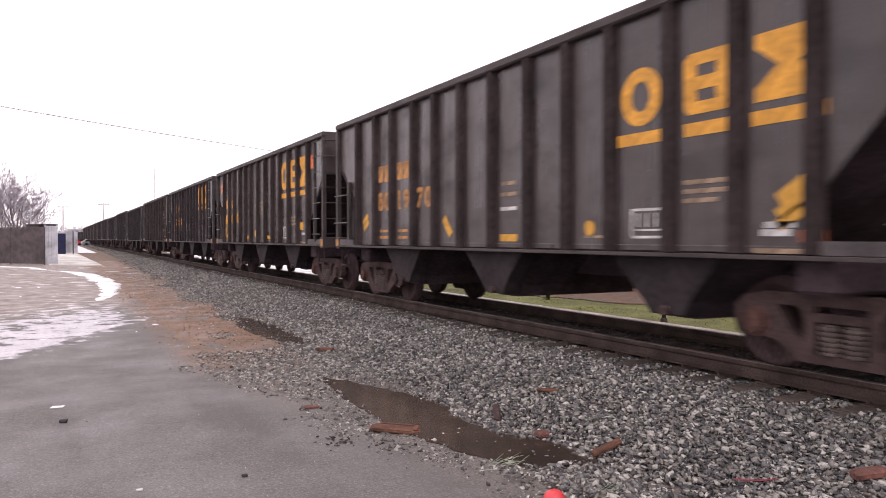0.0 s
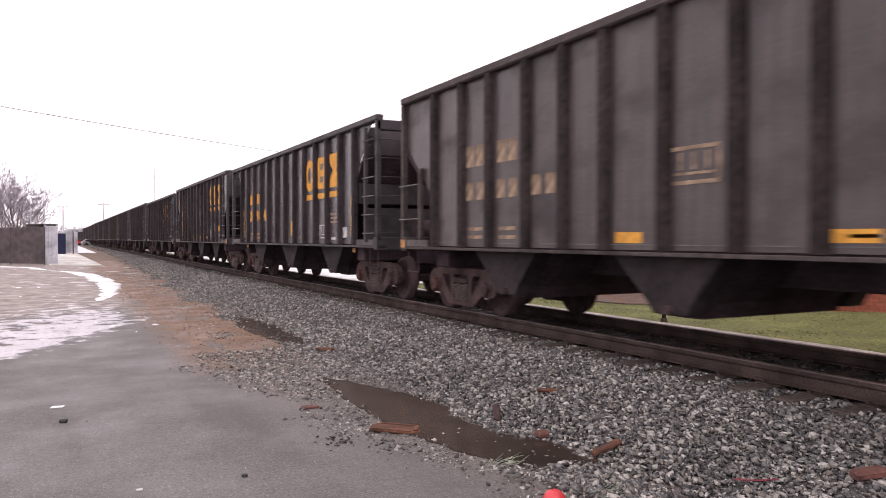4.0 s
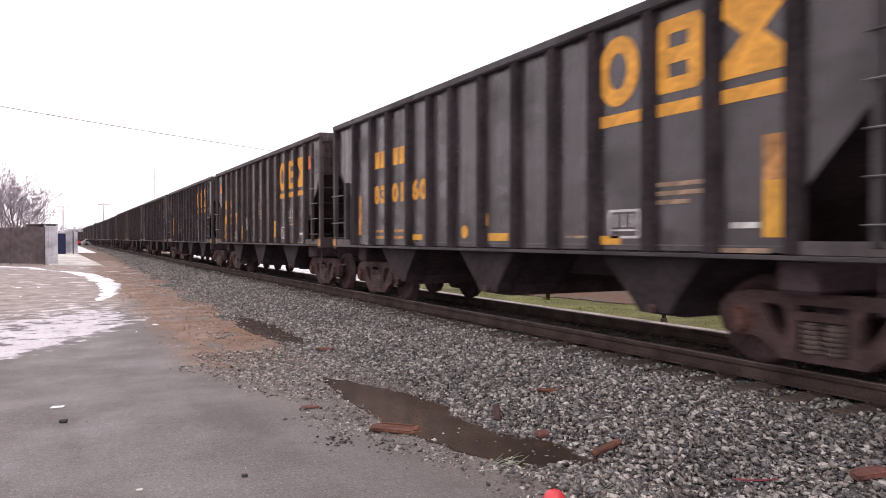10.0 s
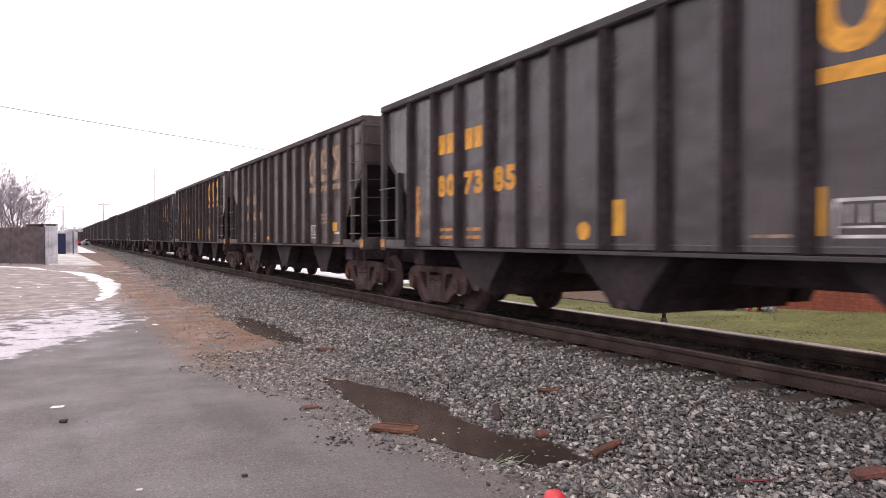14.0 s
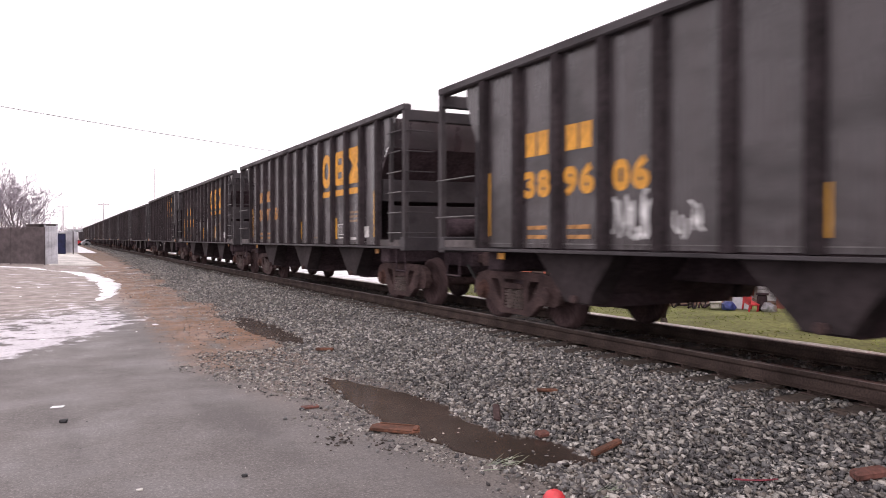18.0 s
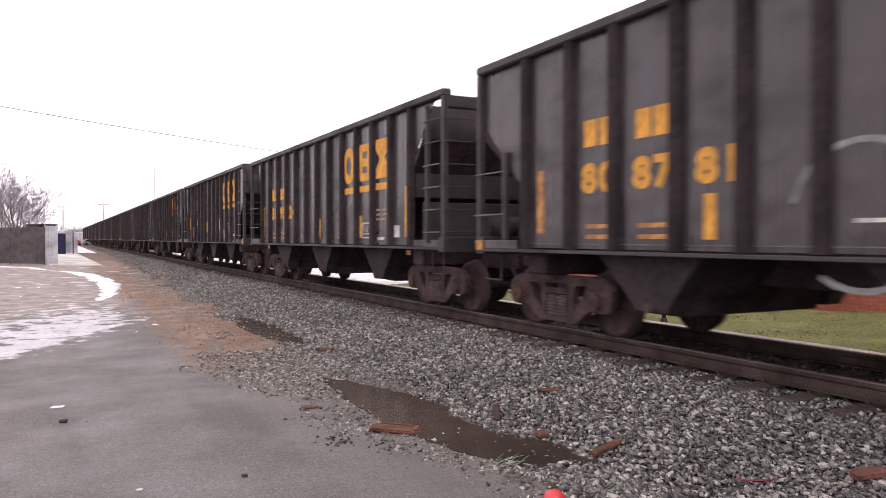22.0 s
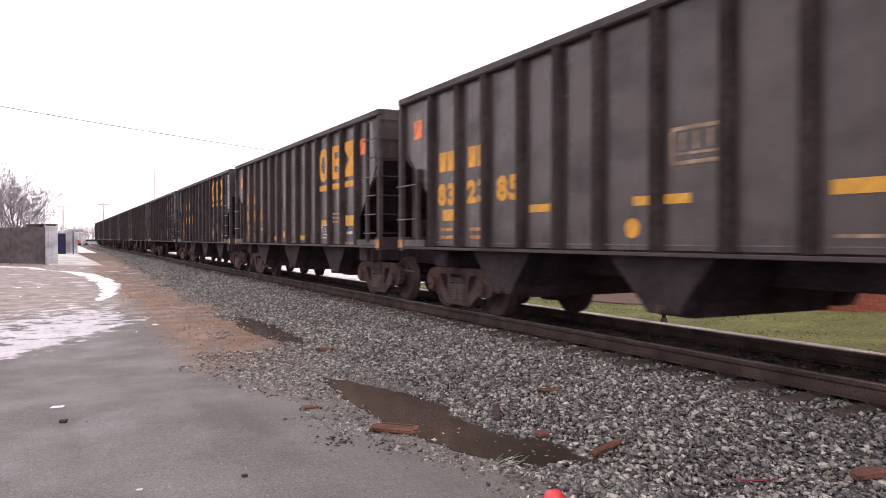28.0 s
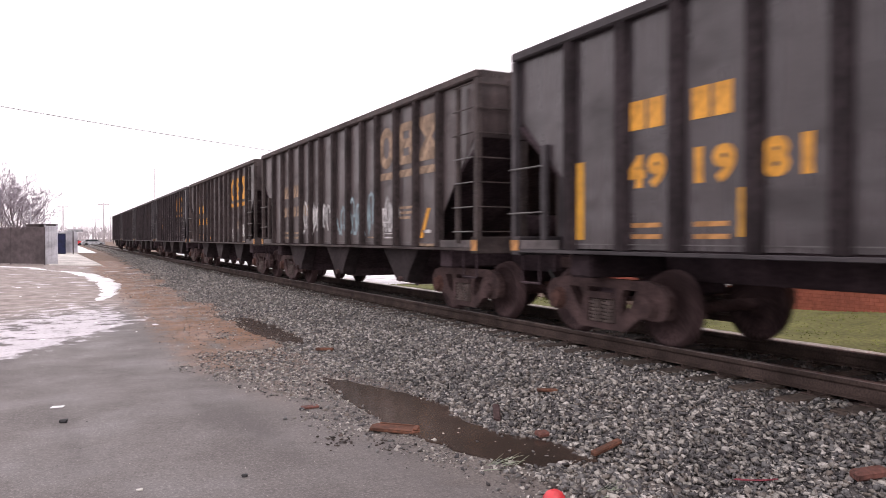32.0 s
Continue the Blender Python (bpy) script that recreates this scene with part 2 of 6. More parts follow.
M = {
    "asphalt": lot_surface("damp_asphalt_lot"),
    "dirt": earth_mix("bare_earth", (0.085, 0.062, 0.048), (0.185, 0.105, 0.062), (0.16, 0.135, 0.118)),
    "ballast_bed": shader("ballast_bed", (0.085, 0.078, 0.076), 0.85, grain=30, stain=0.8, mix=0.9, bump=1.0),
    "stone": stone_mix("ballast_stone"),
    # grainy white put in for the glint along the far rail
    "glint_white": shader("rail_glint_white", (0.66, 0.64, 0.60), 0.9, grain=30, stain=2, mix=0.6, bump=0.6),
    # between the rails: coal dust, and the train's shade put into the colour
    "shaded_stone": stone_mix("coal_and_shade_stone", 0.4),
    "shaded_bed": shader("coal_and_shade_bed", (0.030, 0.026, 0.026), 0.9, grain=30, stain=1.2, mix=0.8, bump=0.8),
    "gravel": stone_mix("pale_loose_gravel", 1.2),
    "rail": shader("rusty_rail_steel", (0.056, 0.040, 0.035), 0.85, spec=0.15, grain=50, stain=3, bump=0.2),
    "rail_top": shader("polished_rail_top", (0.20, 0.17, 0.16), 0.5, metal=0.6, grain=60, stain=3, bump=0.05),
    "tie": shader("creosoted_wood", (0.06, 0.045, 0.036), 0.9, grain=25, stain=3, bump=0.6, per="object"),
    "black": car_paint("dull_black_car_paint", (0.046, 0.041, 0.046), (0.062, 0.053, 0.055), 0.5, 0.28),
    "black_sheet": car_paint("satin_black_car_paint", (0.033, 0.0262, 0.0300), (0.060, 0.048, 0.051), 0.24, 0.62),
    "brown_sheet": car_paint("satin_brown_car_paint", (0.040, 0.0295, 0.030), (0.072, 0.051, 0.049), 0.27, 0.58),
    "faded_sheet": car_paint("satin_faded_car_paint", (0.046, 0.035, 0.036), (0.105, 0.080, 0.078), 0.30, 0.5),
    "brown": car_paint("brown_car_paint", (0.050, 0.041, 0.042), (0.074, 0.056, 0.054), 0.52, 0.28),
    "faded": car_paint("faded_rusty_paint", (0.050, 0.041, 0.040), (0.125, 0.098, 0.094), 0.6, 0.2),
    # ribs: darker, duller copies of the car paint, with shade in the colour
    "black_rib": shader("shaded_black_rib_paint", (0.030, 0.0235, 0.026), 0.8, spec=0.12, grain=14, stain=1.5, mix=0.6, bump=0.1),
    "brown_rib": shader("shaded_brown_rib_paint", (0.034, 0.025, 0.025), 0.8, spec=0.12, grain=14, stain=1.5, mix=0.6, bump=0.1),
    "faded_rib": shader("shaded_faded_rib_paint", (0.034, 0.026, 0.026), 0.8, spec=0.12, grain=14, stain=1.5, mix=0.7, bump=0.1),
    "skirt": shader("dusty_end_skirt_paint", (0.085, 0.073, 0.074), 0.6, spec=0.3, grain=14, stain=2, mix=0.5, bump=0.1),
    "under": shader("grimy_underframe", (0.054, 0.038, 0.044), 0.85, spec=0.15, grain=20, stain=2, bump=0.2),
    "truck": shader("dusty_brown_cast_steel", (0.072, 0.046, 0.045), 0.85, spec=0.2, grain=25, stain=4, bump=0.2),
    "cap": shader("rusty_bearing_cap", (0.092, 0.048, 0.040), 0.85, spec=0.2, grain=25, stain=4, bump=0.2),
    "spring": shader("worn_coil_spring_steel", (0.10, 0.075, 0.068), 0.6, spec=0.3, grain=25, stain=4, bump=0.1),
    "wheel": shader("rusty_wheel_steel", (0.064, 0.041, 0.042), 0.85, spec=0.15, grain=25, stain=3, bump=0.1),
    "orange": shader("orange_paint", (0.65, 0.30, 0.035), 0.6, grain=14, stain=2.5, mix=0.4, bump=0.05, dark=0.8),
    "yellow": shader("yellow_reflector", (0.60, 0.30, 0.03), 0.5, grain=14, stain=3, mix=0.3, bump=0.05, dark=0.85),
    "red": shader("red_orange_placard", (0.72, 0.17, 0.05), 0.55, grain=14, stain=3, mix=0.3, bump=0.05),
    "white": shader("white_stencil_paint", (0.5, 0.49, 0.48), 0.6, grain=14, stain=3, mix=0.4, bump=0.05),
    "faint": shader("worn_tan_paint", (0.26, 0.18, 0.12), 0.7, grain=10, stain=3, mix=0.7, bump=0.05),
    "grey_spray": shader("grey_spray_paint", (0.22, 0.22, 0.22), 0.6, grain=9, stain=3, mix=0.7, bump=0.02),
    "white_spray": shader("white_spray_paint", (0.48, 0.48, 0.48), 0.6, grain=9, stain=3, mix=0.7, bump=0.02),
    "blue_spray": shader("pale_blue_spray_paint", (0.20, 0.28, 0.31), 0.6, grain=9, stain=3, mix=0.7, bump=0.02),
    "snow": shader("old_snow", (0.78, 0.78, 0.80), 0.8, grain=14, stain=1.5, mix=0.2, bump=0.5, dark=0.75),
    "grass": shader("winter_grass", (0.185, 0.200, 0.07), 0.9, grain=14, stain=0.9, mix=0.6, bump=0.5, dark=0.6, light=(0.225, 0.245, 0.085)),
    "block": shader("grey_concrete_block", (0.26, 0.25, 0.23), 0.9, grain=9, stain=0.6, mix=0.3, per="object"),
    "concrete": shader("pale_concrete", (0.55, 0.53, 0.50), 0.85, grain=20, stain=0.6, mix=0.25, bump=0.2),
    "bark": shader("grey_bark", (0.15, 0.125, 0.135), 0.9, grain=14, stain=2),
    "twig": shader("pale_grey_twigs", (0.30, 0.265, 0.30), 0.9, grain=14, stain=2, bump=0.0),
    "pole": shader("weathered_pole_wood", (0.15, 0.12, 0.10), 0.9, grain=14, stain=2),
    "metal": shader("galvanized_steel", (0.35, 0.36, 0.38), 0.5, metal=0.6, grain=20, stain=2),
    "mesh": shader("dark_screen_cloth", (0.070, 0.055, 0.058), 0.9, grain=3, stain=0.35, mix=0.5, dark=0.5),
    "blue": shader("dark_blue_paint", (0.012, 0.016, 0.055), 0.5, grain=14, stain=2),
    "blue_bag": shader("blue_plastic_film", (0.03, 0.05, 0.22), 0.4, grain=14, stain=4, mix=0.5),
    "pink": shader("faded_crimson_plastic", (0.19, 0.03, 0.045), 0.6, grain=30, stain=8, mix=0.5, bump=0.1),
    "puddle": shader("muddy_water", (0.064, 0.047, 0.038), 0.19, grain=4, stain=0.8, mix=0.4, bump=0.02),
    "rust": shader("rusty_iron", (0.105, 0.042, 0.024), 0.85, grain=40, stain=8, bump=0.4),
    "redplastic": shader("red_plastic", (0.65, 0.05, 0.06), 0.4, grain=30, stain=5, mix=0.15, bump=0.02),
    "car_white": shader("white_vehicle_paint", (0.6, 0.6, 0.62), 0.3, grain=9, stain=2, mix=0.1, bump=0.0),
    "glass": shader("dark_glass", (0.02, 0.025, 0.03), 0.08, grain=9, stain=2, mix=0.1, bump=0.0),
    "tyre": shader("tyre_rubber", (0.02, 0.02, 0.02), 0.85, grain=30, stain=4),
    # far woods and poles: haze is put into this pale colour
    "haze_wood": shader("haze_pale_wood", (0.50, 0.47, 0.49), 1.0, grain=2, stain=0.2, mix=0.4),
    "clod": shader("wet_soil_clod", (0.050, 0.040, 0.035), 0.85, grain=40, stain=6, mix=0.6, bump=0.4, per="island"),
    "redclay": shader("red_clay", (0.13, 0.052, 0.04), 0.85, grain=30, stain=6, bump=0.3),
    "greenish": shader("pale_green_blades", (0.24, 0.28, 0.21), 0.7, grain=30, stain=6, bump=0.0),
    "grass_blade": shader("grass_blade", (0.27, 0.31, 0.10), 0.9, grain=9, stain=0.8, mix=0.4, bump=0.0),
    "red_leaf": shader("red_leaf", (0.22, 0.05, 0.03), 0.7, grain=9, stain=3, mix=0.5, bump=0.0, per="island"),
    "olive_leaf": shader("olive_leaf", (0.10, 0.105, 0.035), 0.7, grain=9, stain=3, mix=0.5, bump=0.0, per="island"),
    "orange_red": shader("orange_red_plastic", (0.65, 0.09, 0.05), 0.45, grain=9, stain=3, mix=0.2, bump=0.0),
    "chute": shader("coal_black_chute_paint", (0.034, 0.0265, 0.0285), 0.8, spec=0.15, grain=12, stain=1.2, mix=0.5, bump=0.1),
    "pale_sheet": shader("pale_painted_sheet", (0.46, 0.46, 0.50), 0.6, grain=12, stain=1.2, mix=0.2, bump=0.05),
    "rung": shader("worn_steel_rung", (0.095, 0.09, 0.09), 0.5, grain=20, stain=3, bump=0.0),
    "dull_orange": shader("dull_orange_paint", (0.40, 0.19, 0.06), 0.65, grain=12, stain=3, mix=0.6, bump=0.0),
    "coal": shader("coal", (0.02, 0.02, 0.022), 0.7, grain=15, stain=2, bump=0.8),
}


def brick_wall(name, brick, mortar):
    """Courses of painted brick with joints, laid in the wall's own plane (object Y along, Z up)."""
    m = shader(name, brick, 0.85, grain=9, stain=0.5, mix=0.3, bump=0.0, dark=0.8)
    n, l = m.node_tree.nodes, m.node_tree.links
    b = n["Principled BSDF"]
    co = n.new("ShaderNodeTexCoord")
    sep, comb = n.new("ShaderNodeSeparateXYZ"), n.new("ShaderNodeCombineXYZ")
    l.new(co.outputs["Object"], sep.inputs[0])
    add = n.new("ShaderNodeMath")
    l.new(sep.outputs["X"], add.inputs[0])
    l.new(sep.outputs["Y"], add.inputs[1])
    l.new(add.outputs[0], comb.inputs["X"])
    l.new(sep.outputs["Z"], comb.inputs["Y"])
    t = n.new("ShaderNodeTexBrick")
    t.inputs["Scale"].default_value = 1.0
    t.inputs["Brick Width"].default_value, t.inputs["Row Height"].default_value, t.inputs["Mortar Size"].default_value = 0.21, 0.075, 0.008
    t.inputs["Color1"].default_value, t.inputs["Color2"].default_value, t.inputs["Mortar"].default_value = (1, 1, 1, 1), (0.8, 0.8, 0.8, 1), (*mortar, 1)
    l.new(comb.outputs[0], t.inputs["Vector"])
    mul = n.new("ShaderNodeMix")
    mul.data_type, mul.blend_type = "RGBA", "MULTIPLY"
    mul.inputs[0].default_value = 1.0
    l.new(b.inputs["Base Color"].links[0].from_socket, mul.inputs[6])
    l.new(t.outputs["Color"], mul.inputs[7])
    l.new(mul.outputs[2], b.inputs["Base Color"])
    bp = n.new("ShaderNodeBump")
    bp.inputs["Strength"].default_value, bp.inputs["Distance"].default_value = 0.5, 0.01
    l.new(t.outputs["Color"], bp.inputs["Height"])
    l.new(bp.outputs["Normal"], b.inputs["Normal"])
    return m


M["red_brick"] = brick_wall("red_brick", (0.42, 0.125, 0.08), (0.75, 0.7, 0.65))


# ---- mesh helpers ----
def box(bm, x0, x1, y0, y1, z0, z1):
    v = [bm.verts.new((x, y, z)) for x in (x0, x1) for y in (y0, y1) for z in (z0, z1)]
    for f in ((0, 1, 3, 2), (4, 6, 7, 5), (0, 4, 5, 1), (2, 3, 7, 6), (0, 2, 6, 4), (1, 5, 7, 3)):
        bm.faces.new([v[i] for i in f])


def prism(bm, outline, axis, a, b):
    """A polygon pushed from a to b along an axis; its corners hold the two other coordinates in x, y, z order."""
    def at(p, q):
        return {"x": (q, p[0], p[1]), "y": (p[0], q, p[1]), "z": (p[0], p[1], q)}[axis]
    lo = [bm.verts.new(at(p, a)) for p in outline]
    hi = [bm.verts.new(at(p, b)) for p in outline]
    n = len(outline)
    bm.faces.new(lo[::-1]), bm.faces.new(hi)
    for i in range(n):
        bm.faces.new((lo[i], lo[(i + 1) % n], hi[(i + 1) % n], hi[i]))


def tube(bm, a, b, r0, r1=None, sides=8):
    a, b = Vector(a), Vector(b)
    r1 = r0 if r1 is None else r1
    q = (b - a).to_track_quat("Z", "Y")
    rings = []
    for c, r in ((a, r0), (b, r1)):
        rings.append([bm.verts.new(c + q @ Vector((r * math.cos(i * 2 * math.pi / sides), r * math.sin(i * 2 * math.pi / sides), 0))) for i in range(sides)])
    for i in range(sides):
        bm.faces.new((rings[0][i], rings[0][(i + 1) % sides], rings[1][(i + 1) % sides], rings[1][i]))
    bm.faces.new(rings[0][::-1]), bm.faces.new(rings[1])


def lathe(bm, profile, sides=28):
    """Turns (x, r) pairs about the X axis."""
    rings = []
    for x, r in profile:
        rings.append([bm.verts.new((x, r * math.cos(i * 2 * math.pi / sides), r * math.sin(i * 2 * math.pi / sides))) for i in range(sides)])
    for p, q in zip(rings, rings[1:]):
        for i in range(sides):
            bm.faces.new((p[i], p[(i + 1) % sides], q[(i + 1) % sides], q[i]))
    bm.faces.new(rings[0][::-1]), bm.faces.new(rings[-1])


def sweep(bm, pts, r, sides=5):
    """One round cord through the points."""
    rings = []
    for i, p in enumerate(pts):
        q = (pts[min(i + 1, len(pts) - 1)] - pts[max(i - 1, 0)]).to_track_quat("Z", "Y")
        rings.append([bm.verts.new(p + q @ Vector((r * math.cos(k * 2 * math.pi / sides), r * math.sin(k * 2 * math.pi / sides), 0))) for k in range(sides)])
    for a, b in zip(rings, rings[1:]):
        for k in range(sides):
            bm.faces.new((a[k], a[(k + 1) % sides], b[(k + 1) % sides], b[k]))
    bm.faces.new(rings[0][::-1]), bm.faces.new(rings[-1])


def to_mesh(name, bm, material, bevel=0.0, smooth=False):
    if bevel:
        bmesh.ops.bevel(bm, geom=bm.edges[:], offset=bevel, segments=1, affect="EDGES", clamp_overlap=True)
    bmesh.ops.recalc_face_normals(bm, faces=bm.faces[:])
    if smooth:
        for f in bm.faces:
            f.smooth = len(f.verts) == 4
    me = bpy.data.meshes.new(name)
    bm.to_mesh(me)
    bm.free()
    if material:
        me.materials.append(material)
    return me


def part(name, bm, material, parent, label="", bevel=0.0, smooth=False):
    ob = new(name, to_mesh(name, bm, material, bevel, smooth))
    ob.parent = parent
    return tagged(ob, label)


def share(name, me, parent, m=None):
    ob = new(name, me)
    ob.parent = parent
    if m:
        ob.matrix_basis = m
    return ob


def block(name, x0, x1, y0, y1, z0, z1, material, parent, bevel=0.0, label=""):
    bm = bmesh.new()
    box(bm, x0, x1, y0, y1, z0, z1)
    return part(name, bm, material, parent, label, bevel)


def thing(name, label, category, group="", at=None):
    ob = new(name)
    if at:
        ob.matrix_basis = at
    return tagged(ob, label, category, group)


def solo(name, bm, material, label, category, group="", kind="", bevel=0.0, smooth=False):
    return tagged(new(name, to_mesh(name, bm, material, bevel, smooth)), label, category, group, kind)


def sheet(name, nx, ny, place, material, label, category, kind="structure"):
    """A grid of points place(i, j)."""
    verts = [place(i, j) for i in range(nx) for j in range(ny)]
    faces = [(i * ny + j, (i + 1) * ny + j, (i + 1) * ny + j + 1, i * ny + j + 1) for i in range(nx - 1) for j in range(ny - 1)]
    me = bpy.data.meshes.new(name)
    me.from_pydata(verts, [], faces)
    me.polygons.foreach_set("use_smooth", [True] * len(faces))
    me.materials.append(material)
    return tagged(new(name, me), label, category, "", kind)


# ---- ground, lot and track bed ----
def bed_height(x):
    """Cross-section of the ground along the line."""
    pts = ((-1e4, 0.0), (3.5, 0.0), (3.8, 0.04), (5.15, 0.20), (8.6, 0.20), (9.4, 0.06), (10.2, 0.0), (1e4, 0.0))
    for (xa, za), (xb, zb) in zip(pts, pts[1:]):
        if xa <= x <= xb:
            return za + (zb - za) * (x - xa) / (xb - xa)
    return 0.0


GX = [-900, -400, -150, -60, -30, -15, -8, -4, -2, 0, 1, 2, 3.5, 3.8, 5.15, 8.6, 9.4, 10.2, 12, 15, 20, 30, 60, 150, 400, 900]
GY = [-700, -300, -100, -40, -15, -5, 0, 5, 10, 15, 20, 30, 45, 60, 90, 140, 220, 400, 800, 1500]
sheet("ground", len(GX), len(GY), lambda i, j: (GX[i], GY[j], bed_height(GX[i]) - 0.03), M["dirt"], "bare brown earth reaching to the horizon", "ground")


def rough_outline(points, jitter, step, seed):
    """The outline with in-between points moved about, so that its edge is ragged."""
    rng = random.Random(seed)
    out = []
    n = len(points)
    for i in range(n):
        a, b = Vector(points[i]), Vector(points[(i + 1) % n])
        k = max(1, min(60, int((b - a).length / step)))
        side = Vector((-(b - a).y, (b - a).x)).normalized() if (b - a).length > 0 else Vector((0, 0))
        for q in range(k):
            p = a.lerp(b, q / k) + side * rng.uniform(-jitter, jitter)
            out.append((p.x, p.y))
    return out


def patch(name, points, z, material, label, category, jitter=0.05, step=0.25, seed=1, kind="structure", thick=0.03):
    bm = bmesh.new()
    prism(bm, rough_outline(points, jitter, step, seed), "z", z - thick, z)
    bmesh.ops.triangulate(bm, faces=[f for f in bm.faces if len(f.verts) > 4])
    return solo(name, bm, material, label, category, "", kind)


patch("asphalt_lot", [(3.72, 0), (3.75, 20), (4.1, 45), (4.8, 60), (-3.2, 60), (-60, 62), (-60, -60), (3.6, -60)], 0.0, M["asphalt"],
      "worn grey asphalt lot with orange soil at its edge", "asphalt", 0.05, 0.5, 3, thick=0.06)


def grass_height(x, y):
    """The grass lies flat and rises a little towards the near end of the brick building."""
    rise = 0.065 * min(6.0, max(0.0, 11.5 - y)) * min(1.0, max(0.0, (x - 11.6) / 2.6))
    return 0.035 + 0.9 * bed_height(x) + rise + 0.012 * math.sin(x * 2.1 + y * 1.3) + 0.01 * math.sin(y * 3.7 - x)


def grass_point(i, j):
    y = [-120, -60, -30, -15, -8, -4, -1, 1, 3, 5, 6, 7, 8, 9, 10, 11, 12, 13, 14, 15, 16, 17, 18, 19, 20, 21, 22, 23.5][j]
    x = [9.2 + 0.08 * math.sin(y * 5), 9.7, 10.3, 11, 11.5, 12, 12.5, 13, 13.5, 14, 14.5, 15, 16.5, 22, 40, 80][i]
    return (x, y, grass_height(x, y))


sheet("grass", 16, 28, grass_point, M["grass"], "short yellowish green winter grass beyond the track", "grass")

# ---- track ----
def toe(y):
    """How far the washed-out soil pushes the foot of the ballast towards the track, farther along."""
    return float(np.interp(y, [20, 31, 43, 61, 92], [0.0, 0.25, 0.5, 1.1, 1.6]))


track_bed = sheet("ballast_bed", 8, 40, lambda i, j: ([3.45, 3.8, 4.3, 5.15, 8.6, 9.0, 9.3, 9.5][i] + 0.06 * math.sin(j * 2.3 + i) + (1.0, 0.85, 0.6, 0.15, 0, 0, 0, 0)[i] * toe(-340 + j * 30), -340 + j * 30,
                  bed_height([3.45, 3.8, 4.3, 5.15, 8.6, 9.0, 9.3, 9.5][i] + (0.0, 0.85, 0.6, 0.15, 0, 0, 0, 0)[i] * toe(-340 + j * 30)) - (0.012 if 0 < i < 7 else 0.035)), M["ballast_bed"], "grey crushed stone ballast under the track", "ballast")


# dark strip between the rails, painted for the shade under the train
patch("fouled_ballast", [(6.36, -30), (7.64, -30), (7.64, 60), (6.36, 60)], 0.212, M["shaded_bed"], "coal dust and train shade darkening the ballast between the rails", "ballast", 0.03, 0.6, 28, thick=0.05)
# added pale strip, standing in for the glint of the far rail's top
patch("pale_shoulder", [(8.5, -30), (9.0, -30), (9.0, 22), (9.0, 60), (8.5, 60)], 0.237, M["glint_white"], "added pale strip for the glint along the far rail", "gravel", 0.03, 0.4, 27, thick=0.24)


def rail(x, name):
    ob = thing("rail", "rusty brown steel rail with a worn shiny top", "rail", "rails", pose(x, 0, 0.232))
    prof = [(-0.068, 0), (0.068, 0), (0.068, 0.012), (0.024, 0.03), (0.016, 0.10), (0.036, 0.122), (0.036, 0.16), (-0.036, 0.16), (-0.036, 0.122), (-0.016, 0.10), (-0.024, 0.03), (-0.068, 0.012)]
    bm = bmesh.new()
    prism(bm, prof, "y", -350, 700)
    part("rail_section", bm, M["rail"], ob)
    block("running_surface", -0.033, 0.033, -350, 700, 0.1605, 0.168, M["rail_top"], ob, 0.0, "polished steel running surface")
    return ob


rail(NEAR_RAIL, "near"), rail(FAR_RAIL, "far")


# ties with their plates, the near ones singly
bm = bmesh.new()
box(bm, -1.3, 1.3, -0.115, 0.115, -0.17, 0.0)
TIE = to_mesh("railroad_tie", bm, M["tie"], 0.012)
bm = bmesh.new()
box(bm, -0.18, 0.18, -0.09, 0.09, 0.0, 0.012)
for sx in (-0.12, 0.12):
    tube(bm, (sx, 0.04, 0.012), (sx, 0.04, 0.035), 0.018, 0.018, 6)
TIE_PLATE = to_mesh("tie_plate", bm, M["rail"])
rng = random.Random(8)
for k in range(130):
    tie = tagged(new("railroad_tie", TIE), "dark creosoted wooden tie half buried in ballast", "railroad tie", "ties under the rails")
    tie.matrix_basis = pose(TRACK_X + rng.uniform(-0.03, 0.03), -4 + k * 0.53, 0.219 + rng.uniform(-0.006, 0.004), 0, 0, rng.uniform(-1, 1))
    for x in (NEAR_RAIL, FAR_RAIL):
        share("tie_plate", TIE_PLATE, tie, pose(x - TRACK_X, 0, 0.001))


